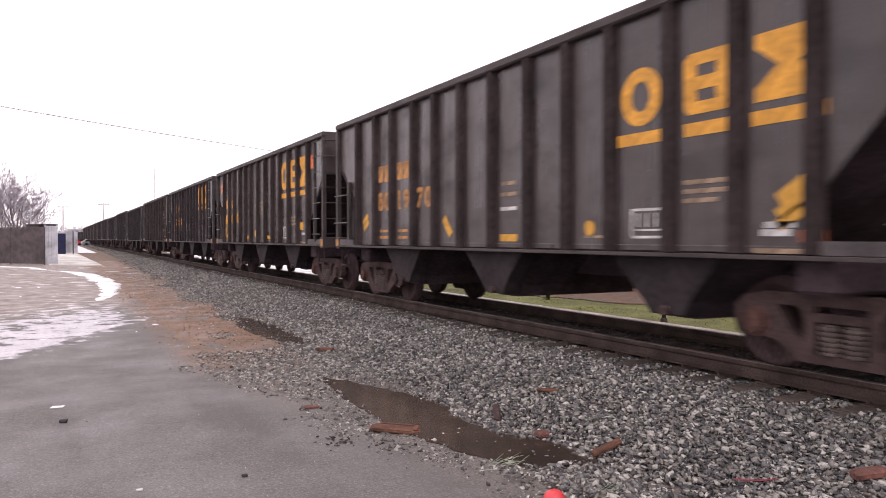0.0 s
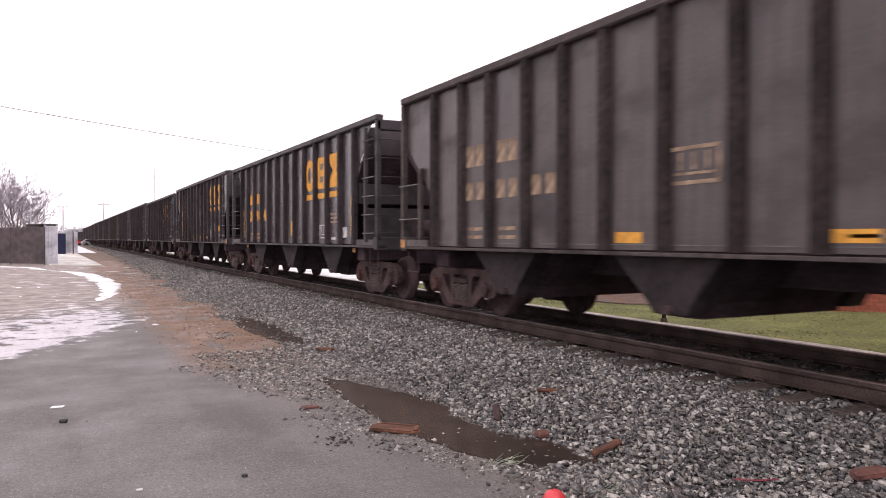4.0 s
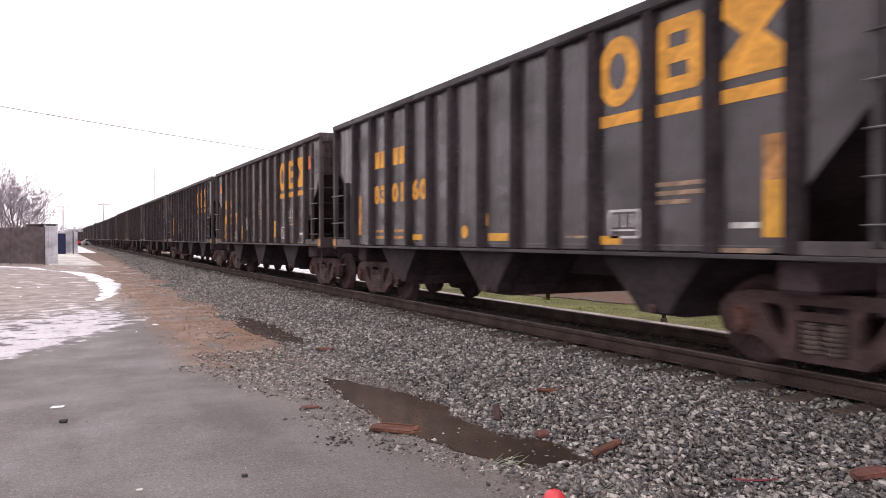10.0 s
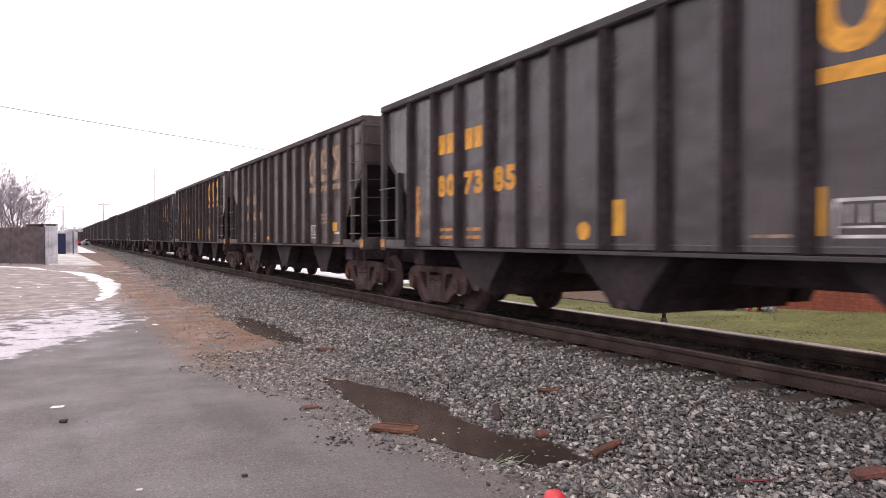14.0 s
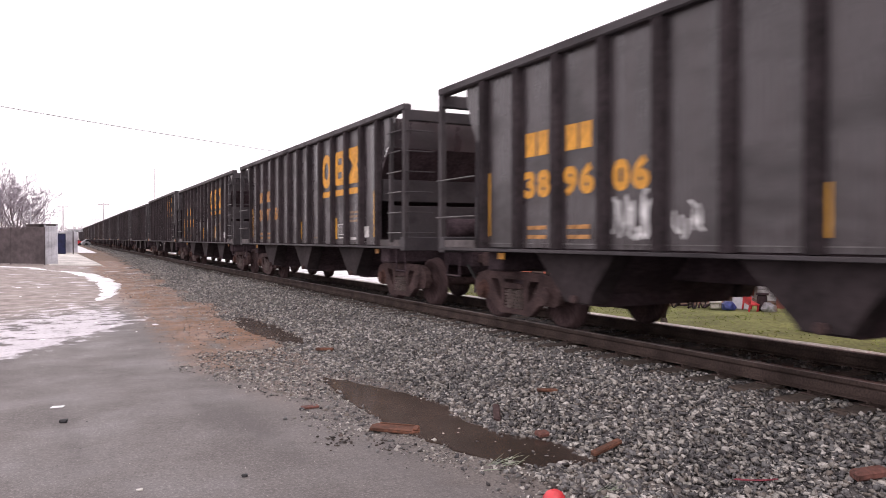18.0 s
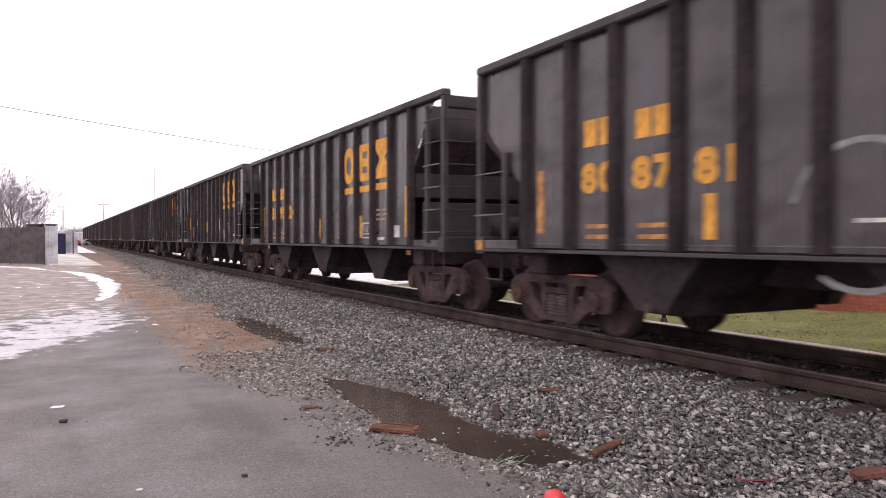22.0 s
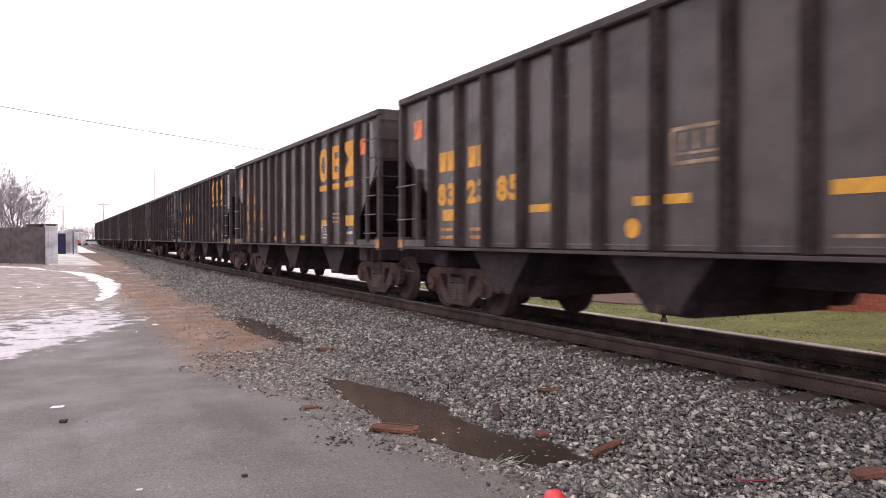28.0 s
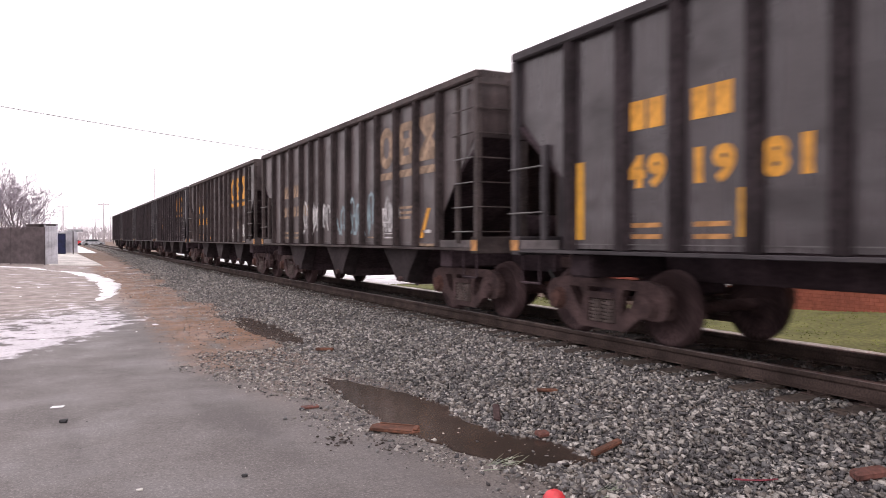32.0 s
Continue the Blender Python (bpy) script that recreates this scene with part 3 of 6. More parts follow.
def pebbles(name, spots, material, label, seed, category="gravel", flat=0.75):
    """Angular stones at (x, y, z, radius), all in one mesh."""
    rs = np.random.RandomState(seed)
    tv, tf = [], []
    while len(tv) < 48:
        base = bmesh.new()
        pts = rs.normal(size=(8, 3))
        pts /= np.linalg.norm(pts, axis=1)[:, None]
        pts *= rs.uniform(0.8, 1.15, (8, 1))
        for p in pts:
            base.verts.new(p)
        bmesh.ops.convex_hull(base, input=base.verts[:])
        base.verts.index_update()
        if len(base.verts) == 8 and len(base.faces) == 12:
            tv.append([v.co[:] for v in base.verts])
            tf.append([[v.index for v in f.verts] for f in base.faces])
        base.free()
    tv, tf = np.array(tv) * rs.uniform(0.48, 1.42, (48, 1, 3)), np.array(tf)
    n = len(spots)
    pick = rs.randint(0, 48, n)
    shape = tv[pick]
    q = rs.normal(size=(n, 4))
    q /= np.linalg.norm(q, axis=1)[:, None]
    w, x, y, z = q.T
    R = np.stack([1 - 2 * (y * y + z * z), 2 * (x * y - z * w), 2 * (x * z + y * w), 2 * (x * y + z * w), 1 - 2 * (x * x + z * z), 2 * (y * z - x * w),
                  2 * (x * z - y * w), 2 * (y * z + x * w), 1 - 2 * (x * x + y * y)], 1).reshape(n, 3, 3)
    co = np.einsum("nij,nvj->nvi", R, shape) * spots[:, 3][:, None, None]
    co[:, :, 2] *= flat
    co += spots[:, None, :3]
    faces = (tf[pick] + (np.arange(n) * 8)[:, None, None]).reshape(-1)
    me = bpy.data.meshes.new(name)
    me.vertices.add(n * 8)
    me.vertices.foreach_set("co", co.reshape(-1))
    nf = n * 12
    me.loops.add(nf * 3)
    me.loops.foreach_set("vertex_index", faces.astype(np.int32))
    me.polygons.add(nf)
    me.polygons.foreach_set("loop_start", np.arange(0, nf * 3, 3, dtype=np.int32))
    me.polygons.foreach_set("loop_total", np.full(nf, 3, dtype=np.int32))
    me.update(calc_edges=True)
    me.materials.append(material)
    return tagged(new(name, me), label, category, "", "stuff")


def strew(x0, x1, y0, y1, per_m2, r0, r1, seed, keep=None):
    rs = np.random.RandomState(seed)
    n = int((x1 - x0) * (y1 - y0) * per_m2)
    x, y, r = rs.uniform(x0, x1, n), rs.uniform(y0, y1, n), rs.uniform(r0, r1, n)
    z = np.interp(x, [3.5, 3.8, 5.15, 8.6, 9.4, 10.2], [0.0, 0.04, 0.20, 0.20, 0.06, 0.0])
    out = np.stack([x, y, z + r * rs.uniform(-0.2, 0.55, n), r], 1)
    if keep is not None:
        out = out[keep(x, y, rs)]
    return out


FAR_POOL = [(3.2, 15.7), (3.5, 15.2), (3.62, 13.5), (3.5, 11.5), (3.28, 11.1), (3.08, 12.0), (3.0, 13.8)]
NEAR_POOL = [(2.76, 8.4), (2.98, 7.9), (3.12, 7.4), (3.24, 7.0), (3.34, 6.5), (3.2, 5.85), (3.24, 5.3), (3.42, 5.0), (3.52, 4.7), (3.5, 4.34), (3.05, 4.40), (2.88, 4.66), (2.74, 4.95), (2.68, 5.4), (2.60, 5.85), (2.60, 6.5), (2.62, 7.3)]


def dry(x, y):
    """False where water stands, a little within its edge."""
    ok = np.ones(len(x), bool)
    for pool in (FAR_POOL, NEAR_POOL):
        wet = np.zeros(len(x), bool)
        px, py = x + 0.05 * np.sin(y * 9.0 + x * 5), y + 0.05 * np.sin(x * 11.0)
        for (xa, ya), (xb, yb) in zip(pool, pool[1:] + pool[:1]):
            if ya != yb:
                wet ^= ((ya > py) != (yb > py)) & (px < (xb - xa) * (py - ya) / (yb - ya) + xa)
        ok &= ~wet
    return ok


def off_ties(x, y, rs):
    """Few stones lie on the outer ends of the ties; the toe of the slope thins out."""
    edge = 3.22 + 0.22 * np.sin(y * 1.1) + 0.12 * np.sin(y * 2.7) + np.interp(y, [20, 31, 43, 61, 92], [0.0, 0.25, 0.5, 1.1, 1.6])
    edge = np.where(dry(x, y), edge, 99.0)
    on_tie = (np.abs((y + 4) % 0.53 - 0.0) < 0.125) | (np.abs((y + 4) % 0.53 - 0.53) < 0.125)
    bare = (x > 5.62) & on_tie
    return (x > edge + rs.normal(0, 0.10, len(x))) & (~bare | (rs.uniform(size=len(x)) < 0.04)) & ((x < NEAR_RAIL - 0.09) | (x > NEAR_RAIL + 0.09)) & (rs.uniform(size=len(x)) < np.where(x > 5.72, 0.62, 1.0))


pebbles("ballast_stones", np.concatenate([strew(2.9, 6.1, 1.6, 13, 1250, 0.013, 0.036, 1, off_ties), strew(2.9, 6.1, -8, 1.6, 350, 0.02, 0.045, 31, off_ties), strew(3.3, 6.1, -26, -8, 120, 0.03, 0.05, 32, off_ties), strew(2.9, 6.1, 13, 28, 640, 0.016, 0.037, 2, off_ties), strew(2.9, 6.1, 28, 75, 150, 0.026, 0.048, 3, off_ties), strew(3.2, 6.1, 75, 170, 45, 0.04, 0.075, 33, off_ties)]),
        M["stone"], "crushed grey ballast stones beside the rail", 4, "ballast")
# these stones are darkened as well for the shade under the cars
pebbles("ballast_between_rails", np.concatenate([strew(6.25, 9.3, 1.0, 30, 130, 0.02, 0.045, 5), strew(6.25, 9.6, 30, 70, 35, 0.03, 0.06, 6)]), M["shaded_stone"], "dark ballast stones between the rails, with coal dust and shade", 7, "ballast")


def lot_edge(y):
    """Where the asphalt ends."""
    return np.maximum(1.5, 3.16 - 0.165 * y)


def over_edge(x, y, rs):
    """Grit lies thick by the puddles and thins out over the asphalt, in clusters."""
    d = x - lot_edge(y) + 0.16 * np.sin(y * 2.3) + 0.10 * np.sin(y * 5.1 + x * 3)
    return (rs.uniform(size=len(x)) < np.clip(0.25 + d * 1.5, 0.0, 1.0) * (d > -0.10)) & dry(x, y)


def pool_rim(x, y, rs):
    """Stones that break the water's edge."""
    near = np.zeros(len(x), bool)
    for dx, dy in ((0.07, 0), (-0.07, 0), (0, 0.1), (0, -0.1)):
        near |= dry(x + dx, y + dy) != dry(x, y)
    return near & (rs.uniform(size=len(x)) < 0.35 + 0.35 * np.sin(y * 3.1 + x * 7))


def heap(cx, cy, n, spread, r0, r1, seed):
    rs = np.random.RandomState(seed)
    r = rs.uniform(r0, r1, n)
    return np.stack([cx + rs.normal(0, spread, n), cy + rs.normal(0, spread * 2.2, n), r * 0.4, r], 1)


pebbles("loose_gravel", np.concatenate([strew(1.6, 3.5, 2.5, 11, 1300, 0.004, 0.011, 9, over_edge), strew(1.6, 3.5, 2.5, 11, 430, 0.010, 0.028, 19, over_edge),
        strew(1.5, 3.4, 7.5, 10.2, 160, 0.011, 0.026, 81, over_edge), strew(1.3, 3.4, 11, 40, 110, 0.006, 0.022, 10, lambda x, y, rs: dry(x, y) & (rs.uniform(size=len(x)) < (x - 1.0) / 2.2)), strew(-4.5, 2.2, 2.2, 13, 30, 0.002, 0.006, 12), strew(-4.0, 2.2, 2.5, 18, 4, 0.004, 0.011, 13),
        strew(2.45, 3.45, 4.4, 8.3, 30, 0.006, 0.016, 61, lambda x, y, rs: ~dry(x, y)), strew(2.8, 3.6, 4.3, 5.6, 150, 0.008, 0.022, 62, lambda x, y, rs: ~dry(x, y)),
        strew(2.3, 3.6, 4.2, 8.6, 900, 0.006, 0.018, 63, pool_rim), strew(2.85, 3.75, 10.9, 15.9, 420, 0.010, 0.026, 64, pool_rim), strew(3.0, 3.6, 11.2, 15.5, 34, 0.012, 0.026, 65, lambda x, y, rs: ~dry(x, y)), heap(1.46, 9.9, 60, 0.10, 0.008, 0.02, 14), heap(2.1, 5.95, 50, 0.09, 0.006, 0.016, 15), heap(2.4, 12.8, 60, 0.12, 0.01, 0.026, 16), heap(2.5, 4.9, 60, 0.10, 0.006, 0.016, 17)]), M["gravel"], "loose gravel washed over the asphalt edge", 11)


pebbles("dark_clods", np.concatenate([heap(1.98, 5.75, 26, 0.08, 0.008, 0.026, 71), heap(2.28, 5.45, 20, 0.05, 0.008, 0.022, 72), heap(2.95, 4.15, 40, 0.10, 0.010, 0.03, 73), heap(2.62, 10.2, 26, 0.2, 0.008, 0.022, 74), heap(2.3, 13.2, 20, 0.25, 0.008, 0.02, 75)]),
        M["clod"], "dark clods of wet soil and rotted leaves", 70, "soil", flat=0.5)


# ---- the lot: puddles, snow, debris ----
patch("puddle", [((x - 3.3) * 1.15 + 3.3, (y - 13.4) * 1.02 + 13.4) for x, y in FAR_POOL], 0.012, M["puddle"], "dark muddy puddle at the foot of the ballast", "puddle", 0.05, 0.15, 21, thick=0.012)
patch("puddle", [((x - 2.98) * 1.08 + 2.98, (y - 6.3) * 1.02 + 6.3) for x, y in NEAR_POOL], 0.014, M["puddle"],
      "long brown puddle between asphalt and ballast", "puddle", 0.03, 0.12, 22, thick=0.012)


def inside(p, poly):
    hit = False
    for (xa, ya), (xb, yb) in zip(poly, poly[1:] + poly[:1]):
        if (ya > p[1]) != (yb > p[1]) and p[0] < (xb - xa) * (p[1] - ya) / (yb - ya) + xa:
            hit = not hit
    return hit


def snow_field(name, poly, count, r0, r1, z, label, seed, material="snow", category="snow", stretch=1.6):
    """Melting snow: many ragged flat lumps that leave gaps."""
    rng = random.Random(seed)
    bm = bmesh.new()
    xs, ys = [p[0] for p in poly], [p[1] for p in poly]
    made = 0
    while made < count:
        x, y = rng.uniform(min(xs), max(xs)), rng.uniform(min(ys), max(ys))
        if not inside((x, y), poly):
            continue
        made += 1
        r = rng.uniform(r0, r1) * rng.uniform(0.4, 1)
        n = rng.randint(8, 13)
        a0 = rng.uniform(0, 6.28)
        h = z + rng.uniform(0, 0.006)
        ring = []
        for i in range(n):
            a, q = a0 + i * 2 * math.pi / n, r * rng.uniform(0.55, 1.2)
            ring.append(bm.verts.new((x + q * math.cos(a), y + q * stretch * math.sin(a), h - 0.012)))
        top = bm.verts.new((x, y, h + 0.02 * min(1, r)))
        for i in range(n):
            bm.faces.new((ring[i], ring[(i + 1) % n], top))
    ob = solo(name, bm, M[material], label, category, "", "stuff")
    return ob


snow_field("snow_scraps", [(-3, 11.5), (0.3, 12.6), (1.7, 14.6), (1.4, 17), (0.6, 22), (-0.2, 30), (-6, 34)], 60, 0.03, 0.13, 0.010, "thin scraps of old snow on the lot", 33, stretch=1.0)


def bank(name, line, r, label, seed):
    """A low ridge of ploughed snow along a line."""
    rng = random.Random(seed)
    bm = bmesh.new()
    rows = []
    pts = [Vector(p) for p in line]
    fine = []
    for a, b in zip(pts, pts[1:]):
        k = max(2, int((b - a).length / 0.35))
        fine += [a.lerp(b, i / k) for i in range(k)]
    fine.append(pts[-1])
    for i, p in enumerate(fine):
        d = (fine[min(i + 1, len(fine) - 1)] - fine[max(i - 1, 0)]).normalized()
        side = Vector((-d.y, d.x))
        w = r * rng.uniform(0.5, 1.3) * math.sin(math.pi * (i + 0.6) / (len(fine) + 0.2)) ** 0.4
        h = 0.07 * rng.uniform(0.4, 1.2) * math.sin(math.pi * (i + 0.15) / (len(fine) - 0.7))
        rows.append([bm.verts.new((*(p + side * w * q + side * rng.uniform(-0.14, 0.14)), z)) for q, z in ((-1, -0.01), (-0.6, h * 0.7), (0, h), (0.55, h * 0.75), (1, -0.01))])
    for p, q in zip(rows, rows[1:]):
        for i in range(4):
            bm.faces.new((p[i], p[i + 1], q[i + 1], q[i]))
    return solo(name, bm, M["snow"], label, "snow bank", "", "", smooth=True)


bank("snow_bank", [(-0.5, 43), (0.6, 40.5), (1.3, 35.5), (1.6, 29.5), (1.45, 25.5), (1.15, 22.6), (0.95, 21.6)], 0.4, "curved bank of ploughed snow at the lot's edge", 41)
bank("snow_bank", [(-9, 52.6), (-2.9, 49.5), (-1.5, 47.7), (-0.5, 43.4)], 0.3, "low bank of snow in front of the fence", 42)
# far snowy ground
patch("snowy_lot", [(0.5, 95), (4.0, 92), (4.2, 140), (9, 300), (-30, 330), (-12, 150)], 0.02, M["snow"], "snow-dusted open ground far along the track", "snow", 0.5, 3, 44)
patch("snowy_lot", [(9.8, 24.0), (15.6, 26.0), (40, 27), (40, 75), (10.9, 90)], 0.03, M["snow"], "pale snow-covered yard beyond the track", "snow", 0.2, 1.0, 45)
patch("concrete_pad", [(-0.5, 51), (2.35, 48.6), (1.75, 89), (-0.4, 88)], 0.05, M["concrete"], "pale concrete walkway beside the track", "pavement", 0.0, 5, 46, thick=0.1)

def debris(name, pts, thick, m, material, label, category):
    bm = bmesh.new()
    prism(bm, pts, "z", 0, thick)
    ob = solo(name, bm, M[material], label, category, bevel=thick * 0.25)
    ob.matrix_basis = m
    return ob


scrap_plate = thing("rusty_iron_plate", "rusty iron tie plate lying by the puddle", "scrap iron", "", pose(2.54, 5.80, 0.015, 5, 2, -38))
bm = bmesh.new()
prism(bm, [(-0.21, -0.08), (0.17, -0.09), (0.22, -0.03), (0.19, 0.075), (-0.17, 0.085), (-0.22, 0.03)], "z", 0, 0.022)
part("plate", bm, M["rust"], scrap_plate, bevel=0.005)
block("rim", -0.16, 0.185, 0.062, 0.076, 0.0225, 0.032, M["rust"], scrap_plate, 0.006)
block("rim", -0.2, 0.16, -0.084, -0.072, 0.0225, 0.03, M["rust"], scrap_plate, 0.006)
block("bent_end", 0.155, 0.20, -0.05, 0.05, 0.0225, 0.04, M["rust"], scrap_plate, 0.012)
debris("rusty_bar", [(-0.15, -0.03), (0.15, -0.035), (0.16, 0.03), (-0.13, 0.035)], 0.05, pose(3.53, 5.78, 0.03, 0, -12, 62), "truck", "short rusty iron bar on the ballast", "scrap iron")
debris("rusty_bar", [(-0.16, -0.025), (0.16, -0.03), (0.17, 0.03), (-0.15, 0.035)], 0.035, pose(3.66, 4.41, 0.05, 5, -8, 12), "rust", "rusty iron strip on the ballast", "scrap iron")
debris("broken_brick", [(-0.12, -0.05), (0.12, -0.045), (0.11, 0.05), (-0.11, 0.05)], 0.06, pose(4.54, 2.93, 0.13, 3, -5, -20), "redclay", "red clay brick piece among the stones", "brick")
debris("red_flake", [(-0.09, -0.04), (0.08, -0.05), (0.1, 0.03), (-0.07, 0.05)], 0.02, pose(2.15, 6.98, 0.004, 0, 0, 10), "redclay", "flat red flake on the asphalt edge", "debris")
debris("red_flake", [(-0.06, -0.04), (0.05, -0.04), (0.06, 0.03), (-0.05, 0.05)], 0.04, pose(3.5, 5.02, 0.03, 10, 0, 10), "redclay", "red stone by the puddle", "debris")
debris("rusty_bar", [(-0.13, -0.04), (0.12, -0.045), (0.13, 0.03), (-0.12, 0.04)], 0.04, pose(3.4, 10.3, 0.03, 0, 0, -30), "rust", "small rusty iron piece on the gravel", "scrap iron")
debris("rusty_bar", [(-0.1, -0.03), (0.1, -0.035), (0.11, 0.03), (-0.1, 0.03)], 0.03, pose(4.31, 6.1, 0.12, 0, 0, -30), "rust", "small rusty iron piece on the gravel", "scrap iron")
debris("pink_ribbon", [(-0.15, 0.02), (-0.06, -0.006), (0.03, -0.012), (0.14, 0.012), (0.145, 0.022), (0.03, 0.004), (-0.05, 0.008), (-0.13, 0.034)], 0.008, pose(3.97, 3.30, 0.09, 0, 0, -25), "pink", "crimson plastic strip among the stones", "litter")
debris("dark_lump", [(-0.035, -0.02), (0.03, -0.025), (0.04, 0.02), (-0.03, 0.025)], 0.03, pose(0.03, 7.44, 0.0), "coal", "small dark lump on the asphalt", "coal lump")
debris("dark_lump", [(-0.02, -0.012), (0.02, -0.014), (0.022, 0.012), (-0.02, 0.014)], 0.02, pose(1.13, 5.17, 0.0), "coal", "small dark lump on the asphalt", "coal lump")
debris("white_chip", [(-0.02, -0.012), (0.02, -0.014), (0.022, 0.012), (-0.02, 0.014)], 0.012, pose(0.46, 5.2, 0.0), "concrete", "pale stone chip on the asphalt", "stone chip")
debris("ice_scrap", [(-0.06, -0.03), (0.05, -0.04), (0.07, 0.02), (-0.04, 0.04)], 0.008, pose(-0.02, 8.15, 0.0), "snow", "flat scrap of ice on the asphalt", "ice")
bm = bmesh.new()
prof = [(0.0, 0.0), (0.075, 0.002), (0.078, 0.03), (0.07, 0.07), (0.05, 0.10), (0.022, 0.115), (0.0, 0.118)]
rings = [[bm.verts.new((r * math.cos(i * math.pi / 8), r * math.sin(i * math.pi / 8), z)) for i in range(16)] for r, z in prof[1:-1]]
for p, q in zip(rings, rings[1:]):
    for i in range(16):
        bm.faces.new((p[i], p[(i + 1) % 16], q[(i + 1) % 16], q[i]))
bm.faces.new(rings[0][::-1]), bm.faces.new(rings[-1])
ball = solo("red_plastic_cap", bm, M["redplastic"], "bright red rounded plastic cap on the gravel", "plastic cap", smooth=True)
ball.matrix_basis = pose(2.72, 3.77, -0.03)


def straw(name, x, y, z, count, seed, material, label):
    rng = random.Random(seed)
    bm = bmesh.new()
    for _ in range(count):
        a, d = rng.uniform(-0.5, 0.5), rng.uniform(0.08, 0.2)
        px, py = x + rng.uniform(-0.15, 0.15), y + rng.uniform(-0.08, 0.08)
        tube(bm, (px, py, z), (px + d * math.cos(a), py - d * math.sin(a), z + rng.uniform(0.0, 0.04)), 0.003, 0.001, 4)
    return solo(name, bm, M[material], label, "grass", "", "stuff")


straw("green_straw", 2.76, 4.56, 0.015, 14, 3, "greenish", "pale green grass blades by the puddle")
straw("green_straw", 3.05, 3.72, 0.02, 8, 4, "greenish", "green plastic straws on the gravel")


# ---- plants ----
def twig_tree(name, at, height, spread, material, label, seed, levels=4, leaf=None, leaf_count=0, trunk_r=0.0, twig=0.004):
    """Tapered trunk with forked limbs; leaf clumps on the outer twigs when there are any."""
    rng = random.Random(seed)
    tree = thing(name, label, "tree", "", pose(*at))
    bm, tips = bmesh.new(), []

    def grow(p, d, length, r, level):
        q = p + d * length
        r = max(r, twig)
        tube(bm, p, q, r, r * 0.68, 6 if level < 2 else 3)
        if level >= levels:
            tips.append(q)
            return
        for _ in range(rng.choice((2, 3, 3)) if level else 4):
            turn = Vector((rng.gauss(0, 1), rng.gauss(0, 1), rng.gauss(0.1, 0.5))).normalized()
            grow(q if rng.random() < 0.6 else p + d * length * rng.uniform(0.45, 0.95), (d + turn * spread + Vector((0, 0, 0.22))).normalized(), length * rng.uniform(0.62, 0.82), r * 0.6, level + 1)
    grow(Vector((0, 0, 0)), Vector((0.02, 0.01, 1)).normalized(), height * 0.27, trunk_r or height * 0.018, 0)
    part("trunk", bm, M[material], tree)
    if leaf:
        bm = bmesh.new()
        for _ in range(leaf_count):
            c = rng.choice(tips) + Vector((rng.gauss(0, 1), rng.gauss(0, 1), rng.gauss(0, 1))) * height * 0.05
            u = Vector((rng.gauss(0, 1), rng.gauss(0, 1), rng.gauss(0, 1))).normalized() * rng.uniform(0.04, 0.09)
            v = u.cross(Vector((rng.gauss(0, 1), rng.gauss(0, 1), rng.gauss(0, 1)))).normalized() * rng.uniform(0.02, 0.05)
            bm.faces.new([bm.verts.new(c + a) for a in (u, v, -u, -v)])
        part("crown", bm, M[leaf], tree)
    return tree


def winter_tree(at, height, reach_out, label, seed):
    """A leader that thins towards the top, with rising limbs that fork into fine twigs."""
    rng = random.Random(seed)
    tree = thing("bare_tree", label, "tree", "bare trees behind the fence", pose(*at))
    wood, fine = bmesh.new(), bmesh.new()

    def limb(p, d, length, r, level):
        steps = 5 if level < 2 else 3
        for k in range(steps):
            d = (d + Vector((rng.gauss(0, 0.16), rng.gauss(0, 0.16), rng.gauss(0.07, 0.08)))).normalized()
            q = p + d * length / steps
            r2 = r * (1 - 0.75 / steps)
            tube(wood if level < 2 else fine, p, q, max(r, 0.019), max(r2, 0.014), 6 if level < 2 else 3)
            if level < 4 and k:
                for _ in range(2 if level < 3 else 3):
                    a = rng.uniform(0, 6.28)
                    side = d.cross(Vector((math.cos(a), math.sin(a), 0.2))).normalized()
                    limb(q, (d + side * rng.uniform(0.5, 0.9)).normalized(), length * rng.uniform(0.34, 0.5), r2 * 0.5, level + 1)
            p, r = q, r2
    limb(Vector((0, 0, 0)), Vector((rng.gauss(0, 0.05), rng.gauss(0, 0.05), 1)).normalized(), height * 0.78, height * 0.02, 0)
    for k in range(reach_out):
        a = k * 2.4 + rng.uniform(-0.4, 0.4)
        limb(Vector((0, 0, height * rng.uniform(0.16, 0.34))), Vector((math.cos(a) * 0.62, math.sin(a) * 0.62, 0.8)).normalized(), height * rng.uniform(0.45, 0.6), height * 0.011, 1)
    part("trunk", wood, M["bark"], tree)
    part("crown", fine, M["twig"], tree)
    return tree


for x, y, h, n, words in ((-4.9, 116, 8.8, 7, "tall leafless winter tree with rising limbs"), (-6.9, 118, 9.0, 6, "leafless winter tree with fine twigs"), (-8.2, 125, 9.6, 6, "leafless winter tree with many forked limbs"), (-4.0, 122, 7.4, 6, "tall leafless winter tree behind the screen")):
    winter_tree((x, y, 0), h, n, words, int(y * 7))
twig_tree("small_tree", (10.85, 22.9, 0.03), 3.0, 0.6, "bark", "small tree with rust red leaves", 15, 4, "red_leaf", 900, 0.06)
twig_tree("small_tree", (11.05, 19.3, 0.03), 2.5, 0.75, "bark", "small olive green leafy tree", 16, 4, "olive_leaf", 1700, 0.05)
twig_tree("small_tree", (11.35, 18.9, 0.03), 2.3, 0.75, "bark", "small olive green leafy tree", 18, 4, "olive_leaf", 1500, 0.05)


